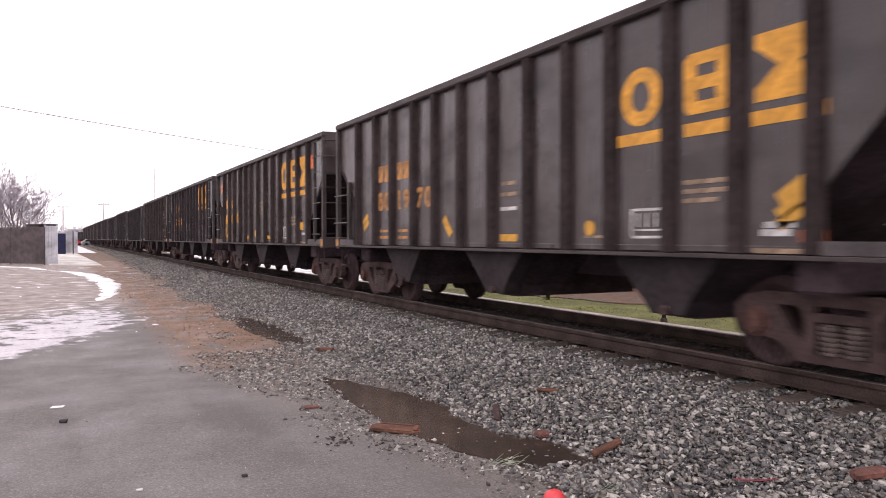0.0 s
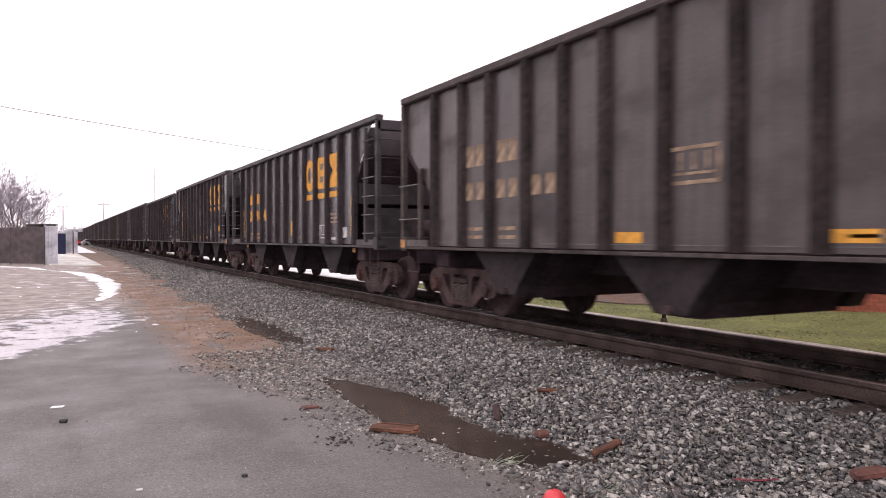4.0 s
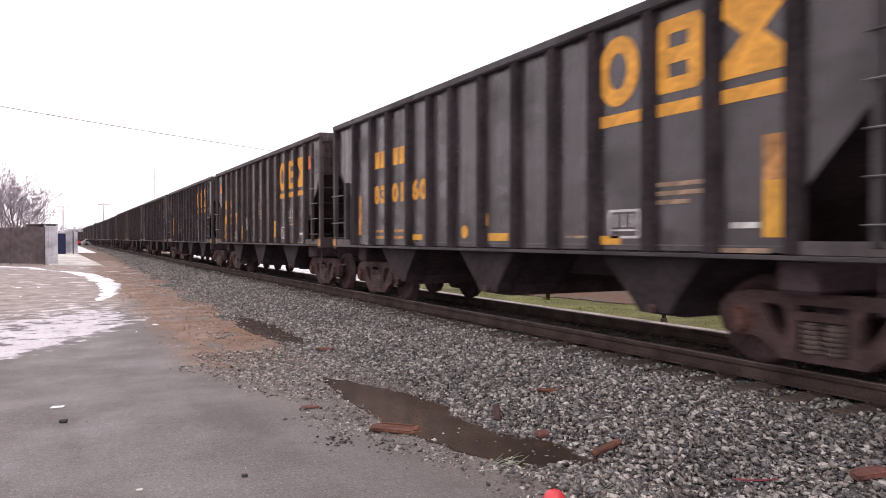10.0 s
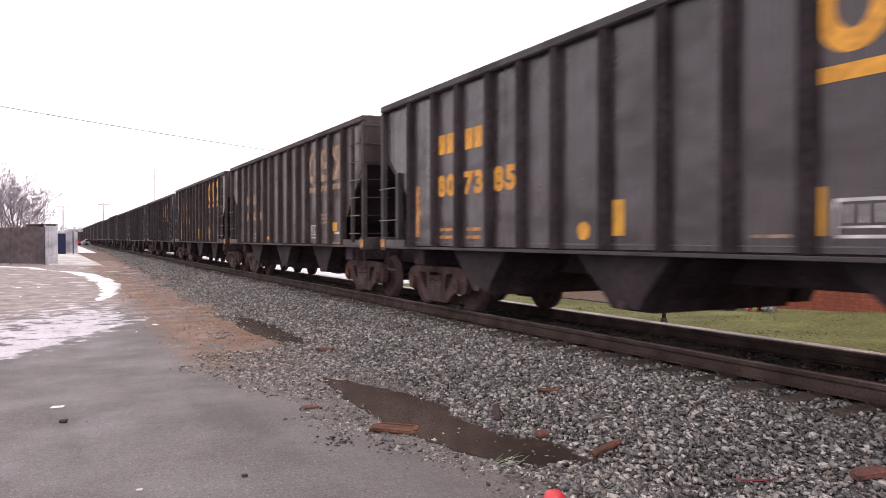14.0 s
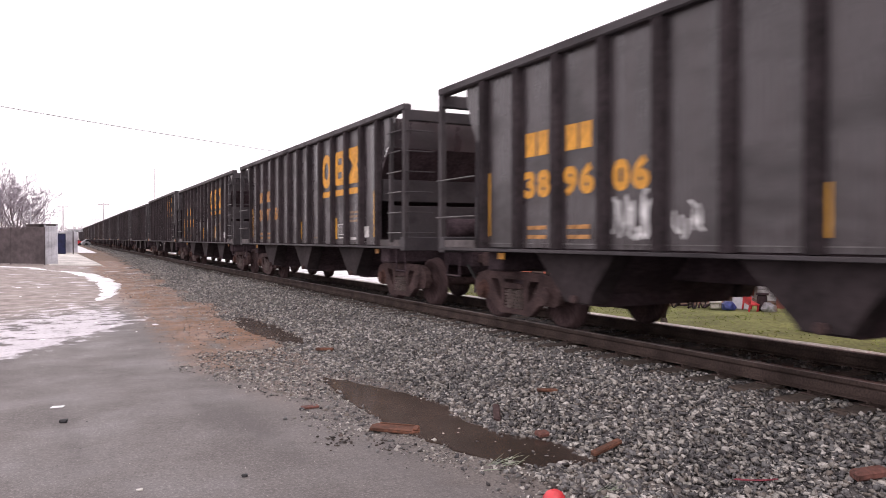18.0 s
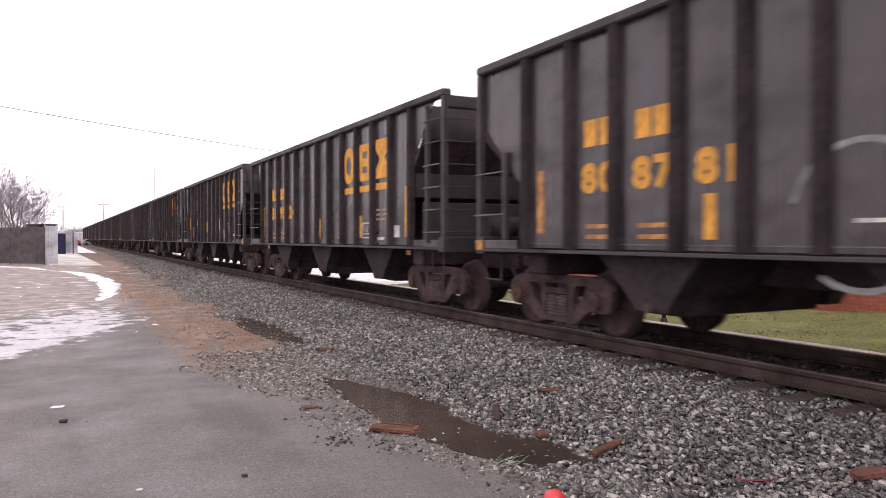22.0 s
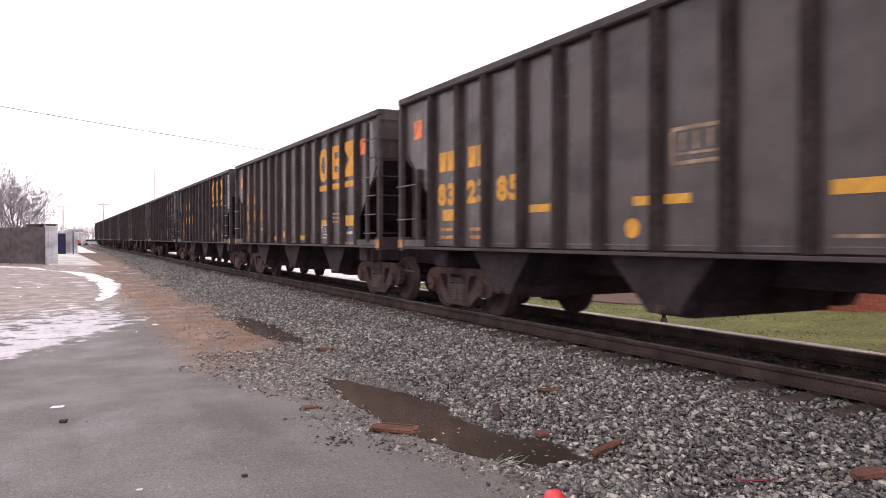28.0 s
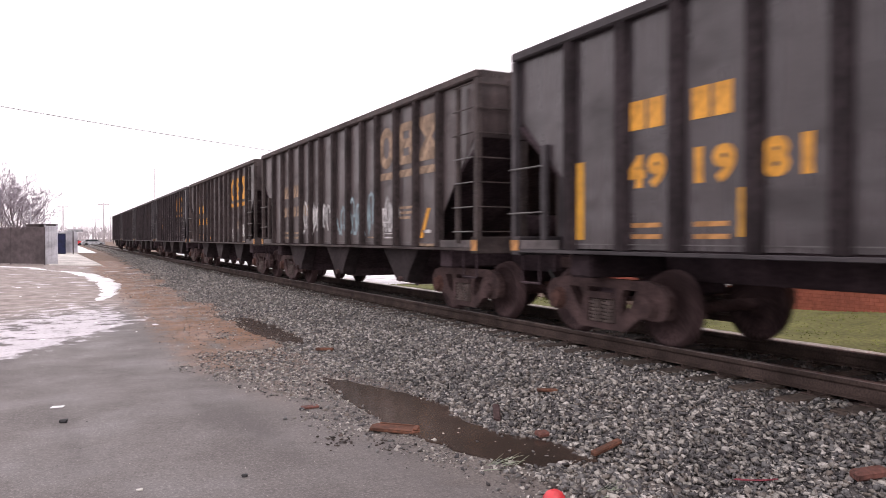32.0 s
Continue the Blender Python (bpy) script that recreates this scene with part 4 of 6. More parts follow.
def far_woods(name, y0, x0, x1, h0, h1, count, seed, label):
    rng = random.Random(seed)
    bm = bmesh.new()
    for _ in range(count):
        x, y, h = rng.uniform(x0, x1), y0 + rng.uniform(-20, 20), rng.uniform(h0, h1)
        tube(bm, (x, y, 0), (x + rng.uniform(-1, 1), y, h), 0.14, 0.03, 3)
        for _ in range(5):
            z = h * rng.uniform(0.3, 0.85)
            tube(bm, (x, y, z), (x + rng.uniform(-2.4, 2.4), y + rng.uniform(-1, 1), z + h * rng.uniform(0.1, 0.3)), 0.07, 0.02, 3)
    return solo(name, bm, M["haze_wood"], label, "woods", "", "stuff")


far_woods("far_woods", 420, -120, 40, 4, 9, 1100, 61, "leafless woods on the horizon, pale with haze")
far_woods("far_woods", 640, -60, 420, 9, 16, 500, 62, "leafless woods on the horizon, pale with haze")


def grass_tufts(name, count, seed):
    rng = random.Random(seed)
    bm = bmesh.new()
    for _ in range(count):
        x, y = rng.uniform(9.2, 15.5), rng.uniform(2, 24)
        z = grass_height(x, y)
        for _ in range(3):
            a, h = rng.uniform(0, 6.28), rng.uniform(0.015, 0.03)
            dx, dy = 0.012 * math.cos(a), 0.012 * math.sin(a)
            bm.faces.new([bm.verts.new(c) for c in ((x - dx, y - dy, z - 0.01), (x + dx, y + dy, z - 0.01), (x + rng.uniform(-0.05, 0.05), y + rng.uniform(-0.05, 0.05), z + h))])
    return solo(name, bm, M["grass_blade"], "tufts of short yellow green grass", "grass", "", "stuff")


grass_tufts("grass_tufts", 5000, 64)


# ---- left of the track: fence, booth, poles ----
fence = thing("screened_fence", "long fence hung with dark brown screen cloth", "fence", "", pose(0, 0, 0))
ends = [Vector((-16.0, 66.5)), Vector((-0.75, 52.35))]
d = (ends[1] - ends[0])
for k in range(9):
    p = ends[0] + d * k / 8
    bm = bmesh.new()
    tube(bm, (p.x, p.y, 0), (p.x, p.y, 2.36), 0.04, 0.04, 8)
    part("post", bm, M["mesh"], fence)
    if k < 8:
        q = ends[0] + d * (k + 1) / 8
        n2 = Vector((-d.y, d.x)).normalized() * 0.012
        bm = bmesh.new()
        prism(bm, [tuple(p + n2), tuple(q + n2), tuple(q - n2), tuple(p - n2)], "z", 0.06, 2.27)
        part("screen_panel", bm, M["mesh"], fence)
        bm = bmesh.new()
        tube(bm, (p.x, p.y, 2.30), (q.x, q.y, 2.30), 0.03, 0.03, 6)
        part("top_rail", bm, M["mesh"], fence)
gate = thing("metal_gate_panel", "pale galvanized sheet panel at the fence end", "gate", "", pose(-0.42, 52.6, 0, 0, 0, 24))
for k, x in enumerate((-0.28, -0.12, 0.04, 0.2)):
    block("sheet_strip", x, x + 0.15, -0.03, 0.03, 0.03, 2.42, M["pale_sheet"], gate, 0.01)
block("frame_post", -0.36, -0.285, -0.04, 0.04, 0, 2.5, M["pale_sheet"], gate, 0.01)
block("frame_post", 0.355, 0.43, -0.04, 0.04, 0, 2.5, M["pale_sheet"], gate, 0.01)

booth = thing("small_shelter", "small dark flat-roofed shelter behind the fence", "shelter", "", pose(-0.97, 57.9, 0, 0, 0, 24))
block("wall", -0.6, 0.55, -1.0, 1.0, 0, 2.5, M["mesh"], booth, 0.02)
block("roof", -0.66, 0.6, -1.1, 1.1, 2.5, 2.62, M["mesh"], booth, 0.03)
mast = thing("thin_post", "thin grey post behind the fence", "post", "", pose(-1.95, 68.5, 0))
bm = bmesh.new()
tube(bm, (0, 0, 0), (0, 0, 4.2), 0.06, 0.05, 8)
part("shaft", bm, M["pale_sheet"], mast)
toilet = thing("blue_cabin", "dark blue plastic portable cabin on the walkway", "portable cabin", "", pose(-0.05, 86.5, 0.05, 0, 0, 20))
block("body", -0.6, 0.6, -0.6, 0.6, 0, 2.05, M["blue"], toilet, 0.04)
block("door", -0.42, 0.42, -0.64, -0.603, 0.1, 1.9, M["blue"], toilet, 0.01)
block("roof", -0.64, 0.64, -0.64, 0.64, 2.05, 2.2, M["metal"], toilet, 0.05)
cab = thing("grey_equipment_cabinet", "pale grey trackside equipment cabinet", "cabinet", "", pose(0.95, 88.6, 0.04, 0, 0, 20))
block("body", -0.75, 0.75, -0.6, 0.6, 0.1, 2.4, M["pale_sheet"], cab, 0.03)
block("plinth", -0.8, 0.8, -0.65, 0.65, 0, 0.1, M["concrete"], cab, 0.01)
block("door", -0.6, 0.6, -0.63, -0.603, 0.25, 2.2, M["pale_sheet"], cab, 0.01)
sign = thing("track_sign_post", "slim steel post with a small dark sign", "sign post", "", pose(1.35, 84, 0.05))
bm = bmesh.new()
tube(bm, (0, 0, 0), (0, 0, 2.4), 0.05, 0.05, 8)
part("post", bm, M["under"], sign)
block("sign_plate", -0.5, 0.9, -0.03, -0.0, 2.25, 2.5, M["metal"], sign, 0.01)


def utility_pole(at, h, label, arm=2.4):
    pole = thing("utility_pole", label, "utility pole", "", pose(*at))
    bm = bmesh.new()
    tube(bm, (0, 0, 0), (0, 0, h), 0.2, 0.13, 10)
    # poles beyond 150 m take the wood paled for haze
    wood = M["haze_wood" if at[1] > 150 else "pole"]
    part("pole", bm, wood, pole, smooth=True)
    if arm:
        block("crossarm", -arm / 2, arm / 2, -0.08, 0.08, h - 0.5, h - 0.3, wood, pole, 0.01)
        for x in (-0.42, -0.2, 0.2, 0.42):
            bm = bmesh.new()
            tube(bm, (x * arm, 0, h - 0.3), (x * arm, 0, h - 0.12), 0.06, 0.05, 6)
            part("insulator", bm, M["metal"], pole)
        bm = bmesh.new()
        for s in (-1, 1):
            tube(bm, (s * arm * 0.35, 0.05, h - 0.5), (0, 0.1, h - 1.3), 0.03, 0.03, 4)
        part("brace", bm, wood, pole)
    return pole


utility_pole((1.2, 217.7, 0), 10.2, "far wooden utility pole with a crossarm, pale with haze", 2.6)
utility_pole((9.87, 198.6, 0), 10.2, "far wooden utility pole with a crossarm, pale with haze", 2.6)
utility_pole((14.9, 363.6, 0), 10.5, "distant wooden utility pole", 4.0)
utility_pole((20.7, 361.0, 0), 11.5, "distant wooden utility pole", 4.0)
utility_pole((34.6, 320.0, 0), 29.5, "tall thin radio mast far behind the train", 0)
utility_pole((-28.9, 21.8, 0), 9.6, "wooden utility pole beside the lot", 2.4)
utility_pole((32, 51.3, 0), 6.9, "wooden utility pole behind the train", 2.4)
bm = bmesh.new()
a, b = Vector((-28.9, 21.8, 9.12)), Vector((32, 51.3, 6.42))
line = []
for k in range(41):
    q = a.lerp(b, k / 40)
    q.z -= 1.0 * 4 * (k / 40) * (1 - k / 40)
    line.append(q)
sweep(bm, line, 0.016)
solo("overhead_cable", bm, M["metal"], "thin dark overhead cable sagging between two poles", "cable")


def parked_car(at, paint, label):
    car = thing("parked_car", label, "car", "parked cars far off", pose(*at))
    bm = bmesh.new()
    prism(bm, [(-2.2, 0.35), (2.2, 0.35), (2.25, 0.75), (1.3, 0.95), (0.7, 1.42), (-1.3, 1.42), (-2.0, 0.98), (-2.25, 0.85)], "y", -0.85, 0.85)
    part("body", bm, M[paint], car, bevel=0.06)
    bm = bmesh.new()
    prism(bm, [(1.15, 0.98), (0.65, 1.36), (-1.22, 1.36), (-1.75, 1.0)], "y", -0.87, 0.87)
    part("side_window", bm, M["glass"], car)
    for x in (-1.4, 1.4):
        for y in (-0.8, 0.8):
            bm = bmesh.new()
            tube(bm, (x, y - 0.1, 0.33), (x, y + 0.1, 0.33), 0.33, 0.33, 14)
            part("wheel", bm, M["tyre"], car)
    return car


parked_car((3.0, 190, 0.02, 0, 0, 15), "redplastic", "red car parked on the snowy ground far off")
parked_car((6.5, 172, 0.02, 0, 0, 5), "metal", "grey car parked on the snowy ground far off")
parked_car((0.4, 210, 0.02, 0, 0, 30), "car_white", "white car parked behind the cabin")

# ---- beyond the track: brick building, posts, junk ----
building = thing("brick_building", "long red painted brick building with a taller wing", "building", "", pose(0, 0, 0))


def wall_with_hole(name, x, y0, y1, z1, holes, material, parent):
    """A wall 0.3 m thick along Y whose openings go through it; holes are (y0, y1, z0, z1)."""
    bm = bmesh.new()
    ys = sorted({y0, y1, *[h[0] for h in holes], *[h[1] for h in holes]})
    for a, b in zip(ys, ys[1:]):
        zs = [(-0.2, z1)]
        for h in holes:
            if h[0] <= a and b <= h[1]:
                zs = [(-0.2, h[2]), (h[3], z1)]
        for lo, hi in zs:
            if hi > lo:
                box(bm, x, x + 0.3, a, b, lo, hi)
    return part(name, bm, material, parent)


wall_with_hole("long_wall", 16.0, 14.08, 24.4, 4.7, [(15.04, 15.75, 0.0, 2.1), (22.9, 23.8, 0.3, 2.4), (15.82, 16.45, 2.72, 3.45)], M["red_brick"], building)
wall_with_hole("block_wall", 16.0, 11.5, 14.08, 4.7, [(12.3, 13.43, 0.0, 2.6)], M["block"], building)
block("brick_pier", 15.9, 15.998, 13.45, 13.68, -0.1, 4.7, M["red_brick"], building)
wing = wall_with_hole("wing_wall", 14.4, -14.0, 11.5, 8.6, [(2.0, 3.4, 1.0, 2.6), (-3.0, -1.6, 1.0, 2.6)], M["red_brick"], building)
for y0, y1 in ((2.0, 3.4), (-3.0, -1.6)):
    win = block("window", 14.52, 14.56, y0, y1, 1.0, 2.6, M["glass"], building)
    block("sill", 14.36, 14.6, y0 - 0.06, y1 + 0.06, 0.9, 0.998, M["concrete"], win, 0.01)
block("wing_side", 14.7, 24.0, 11.2, 11.5, -0.2, 8.6, M["red_brick"], building)
block("wing_back", 23.7, 24.0, -14.0, 11.2, -0.2, 8.6, M["red_brick"], building)
block("wing_near_side", 14.7, 23.7, -14.0, -13.7, -0.2, 8.6, M["red_brick"], building)
block("far_side", 16.3, 24.0, 24.1, 24.4, -0.2, 4.7, M["red_brick"], building)
block("back_wall", 23.7, 24.0, 11.5, 24.1, -0.2, 4.7, M["red_brick"], building)
block("wing_roof", 14.2, 24.2, -14.2, 11.7, 8.6, 8.85, M["under"], building, 0.03)
block("low_roof", 15.8, 24.2, 11.702, 24.6, 4.7, 4.9, M["under"], building, 0.03)
door = block("door", 16.1, 16.16, 15.06, 15.73, 0.02, 2.08, M["under"], building, 0.01, "dark green grey steel door")
block("handle", 16.06, 16.1, 15.14, 15.18, 0.95, 1.1, M["metal"], door)
door = block("door", 16.1, 16.16, 22.92, 23.78, 0.32, 2.38, M["tie"], building, 0.01, "dark brown wooden door")
shutter = thing("white_roller_door", "white ribbed door in the brick recess", "door", "", pose(16.08, 12.30, 0.02))
for k in range(17):
    block("slat", 0.0, 0.05, 0.0, 1.13, k * 0.152, k * 0.152 + 0.145, M["car_white"], shutter, 0.012)
win = block("window", 16.12, 16.16, 15.82, 16.45, 2.72, 3.45, M["glass"], building)
for y0, y1, z0, z1 in ((15.82, 15.89, 2.72, 3.45), (16.38, 16.45, 2.72, 3.45), (15.892, 16.378, 2.72, 2.79), (15.892, 16.378, 3.38, 3.45)):
    block("window_frame", 16.02, 16.118, y0, y1, z0, z1, M["car_white"], win)
porch = thing("concrete_porch", "grey concrete porch slab by the brown door", "porch", "", pose(0, 0, 0))
block("slab", 14.4, 15.98, 21.2, 26.0, 0.0, 0.28, M["concrete"], porch, 0.02)
block("step", 14.05, 14.396, 22.6, 24.2, 0.0, 0.14, M["concrete"], porch, 0.02)


def wood_post(at, h, label):
    post = thing("wooden_post", label, "post", "", pose(*at))
    bm = bmesh.new()
    tube(bm, (0, 0, -0.05), (0, 0, h), 0.055, 0.05, 10)
    part("shaft", bm, M["tie"], post, smooth=True)
    bm = bmesh.new()
    rng = random.Random(int(at[1] * 10))
    for _ in range(26):
        a, r = rng.uniform(0, 6.28), rng.uniform(0.05, 0.12)
        tube(bm, (r * math.cos(a), r * math.sin(a), -0.02), (1.5 * r * math.cos(a), 1.5 * r * math.sin(a), rng.uniform(0.06, 0.16)), 0.006, 0.001, 3)
    part("grass_at_foot", bm, M["grass_blade"], post)
    return post


slim_tree = thing("slim_tree", "slim dark leafless tree forking low in the grass", "tree", "", pose(10.30, 10.74, 0.0))
bm = bmesh.new()
sweep(bm, [Vector(p) for p in ((0, 0, -0.05), (0.01, 0, 0.3), (-0.01, 0.01, 0.6), (0.0, 0.02, 0.88))], 0.052, 8)
tube(bm, (0, 0, -0.04), (0.005, 0, 0.12), 0.085, 0.055, 8)
part("trunk", bm, M["tie"], slim_tree, smooth=True)
for dx, dy, top in ((-0.25, 0.16, 1.9), (0.22, -0.15, 2.2), (0.02, 0.05, 2.5)):
    bm = bmesh.new()
    sweep(bm, [Vector((dx * u ** 0.7, dy * u ** 0.7 + 0.02, 0.84 + (top - 0.84) * u)) for u in (0.0, 0.12, 0.35, 0.7, 1.0)], 0.026, 6)
    part("limb", bm, M["tie"], slim_tree, smooth=True)
wood_post((11.4, 16.1, 0.03), 2.2, "dark slim wooden post standing in the grass")
bm = bmesh.new()
bmesh.ops.create_icosphere(bm, subdivisions=2, radius=0.14)
rng = random.Random(4)
for v in bm.verts:
    v.co *= rng.uniform(0.8, 1.15)
    v.co.z = max(-0.08, v.co.z * 0.7)
bag = solo("white_bag", bm, M["car_white"], "white plastic bag lying on the grass", "bag", smooth=True)
bag.matrix_basis = pose(12.92, 13.55, 0.08)


def yard_chair(at, paint, label):
    """A small moulded chair, low enough for a child."""
    ch = thing("small_plastic_chair", label, "chair", "junk by the wall", pose(*at))
    block("seat", -0.14, 0.14, -0.13, 0.13, 0.17, 0.195, M[paint], ch, 0.01)
    bm = bmesh.new()
    prism(bm, [(-0.14, 0.197), (0.14, 0.197), (0.15, 0.34), (0.11, 0.40), (-0.11, 0.40), (-0.15, 0.34)], "y", 0.10, 0.128)
    part("backrest", bm, M[paint], ch, bevel=0.008)
    for x in (-0.115, 0.115):
        for y in (-0.105, 0.105):
            block("leg", x - 0.014, x + 0.014, y - 0.014, y + 0.014, 0, 0.168, M[paint], ch)
    return ch


def crate(at, w, d2, h, paint, label, name="crate"):
    c = thing(name, label, "container", "junk by the wall", pose(*at))
    block("shell", -w / 2, w / 2, -d2 / 2, d2 / 2, 0, h, M[paint], c, 0.03)
    block("rim", -w / 2 - 0.02, w / 2 + 0.02, -d2 / 2 - 0.02, d2 / 2 + 0.02, h, h + 0.04, M[paint], c, 0.01)
    return c


yard_chair((14.0, 13.28, 0.05, 0, 0, 60), "redplastic", "small red plastic chair in the junk pile")
yard_chair((14.2, 13.08, 0.05, 0, 0, 110), "orange_red", "small orange red plastic chair in the junk pile")
yard_chair((13.45, 11.42, 0.05, 0, -14, 75), "redplastic", "small red plastic chair tipped against the junk")
crate((13.55, 12.5, 0.05, 0, 0, 20), 0.24, 0.2, 0.15, "car_white", "small white box in the junk pile")
crate((13.2, 12.15, 0.05, 0, 0, 40), 0.3, 0.22, 0.13, "concrete", "low pale tray in the junk pile")
crate((13.55, 11.74, 0.05, 0, 28, 30), 0.03, 0.42, 0.30, "pale_sheet", "pale grey panel leaning in the junk pile", "leaning_panel")
crate((13.62, 11.24, 0.05, 0, 0, 30), 0.12, 0.2, 0.36, "under", "dark upright box in the junk pile")
low_table = thing("low_table", "low white plastic table before the recess", "table", "junk by the wall", pose(15.5, 13.7, 0.03))
block("tabletop", -0.2, 0.2, -0.4, 0.4, 0.40, 0.46, M["car_white"], low_table, 0.01)
for x in (-0.17, 0.17):
    for y in (-0.36, 0.36):
        block("leg", x - 0.02, x + 0.02, y - 0.02, y + 0.02, 0.0, 0.40, M["car_white"], low_table)
patch("bare_yard", [(11.5, 17.5), (12.2, 14.1), (13.2, 13.1), (14.6, 12.6), (15.88, 12.3), (15.88, 21.1), (12.4, 21.1)], 0.072, M["dirt"], "bare trodden earth before the brick wall", "earth", 0.12, 0.4, 71)
rng = random.Random(77)
heap_of_scrap = thing("scrap_pile", "dark heap of bicycles and scrap by the wall", "scrap pile", "", pose(0, 0, 0))
for x, y, turn in ((12.88, 12.84, 20), (13.05, 12.5, -15)):
    for d in (-0.2, 0.2):
        bm = bmesh.new()
        sweep(bm, [Vector((x + d * math.cos(radians(turn)) + 0.13 * math.cos(a), y - d * math.sin(radians(turn)) + 0.05 * math.cos(a), 0.19 + 0.15 * math.sin(a))) for a in (k * math.pi / 8 for k in range(17))], 0.016, 5)
        part("scrap_wheel", bm, M["tyre"], heap_of_scrap)
    bm = bmesh.new()
    sweep(bm, [Vector((x - 0.2, y, 0.19)), Vector((x - 0.06, y, 0.32)), Vector((x + 0.12, y, 0.30)), Vector((x + 0.2, y, 0.19))], 0.016, 5)
    part("scrap_frame", bm, M["under"], heap_of_scrap)
for _ in range(12):
    x, y = rng.uniform(12.8, 13.3), rng.uniform(12.3, 13.0)
    bm = bmesh.new()
    tube(bm, (x, y, 0.05 + rng.uniform(0, 0.06)), (x + rng.uniform(-0.2, 0.2), y + rng.uniform(-0.2, 0.2), 0.06 + rng.uniform(0, 0.18)), 0.03, 0.02, 6)
    part("scrap_tube", bm, M["under"], heap_of_scrap)


def rubbish_bag(at, r, paint, label, seed):
    rng = random.Random(seed)
    bm = bmesh.new()
    bmesh.ops.create_icosphere(bm, subdivisions=2, radius=r)
    for v in bm.verts:
        v.co *= rng.uniform(0.82, 1.15)
        v.co.z = max(-0.4 * r, v.co.z * 0.85)
    ob = solo("rubbish_bag", bm, M[paint], label, "bag", "junk by the wall", smooth=True)
    ob.matrix_basis = pose(at[0], at[1], 0.05 + 0.4 * r)


rubbish_bag((13.24, 11.82), 0.16, "blue_bag", "blue plastic rubbish bag on the grass", 2)
rubbish_bag((13.66, 11.08), 0.17, "metal", "grey plastic rubbish bag by the wall corner", 3)
rubbish_bag((13.42, 12.02), 0.11, "car_white", "small white plastic rubbish bag on the grass", 4)


# ---- the train ----
FULL_L, CAGED_L = 13.8128, 14.4462            # coupled lengths
SHEET, RIB, SILL = 1.50, 1.585, 1.067  # half widths and heights above the rail
WHEEL_R, BASE = 0.43, 0.864
FULL_RIBS = [-5.22, -4.34, -3.50, -2.60, -1.80, -0.96, -0.05, 0.88, 1.65, 2.47, 3.40, 4.21, 5.14]


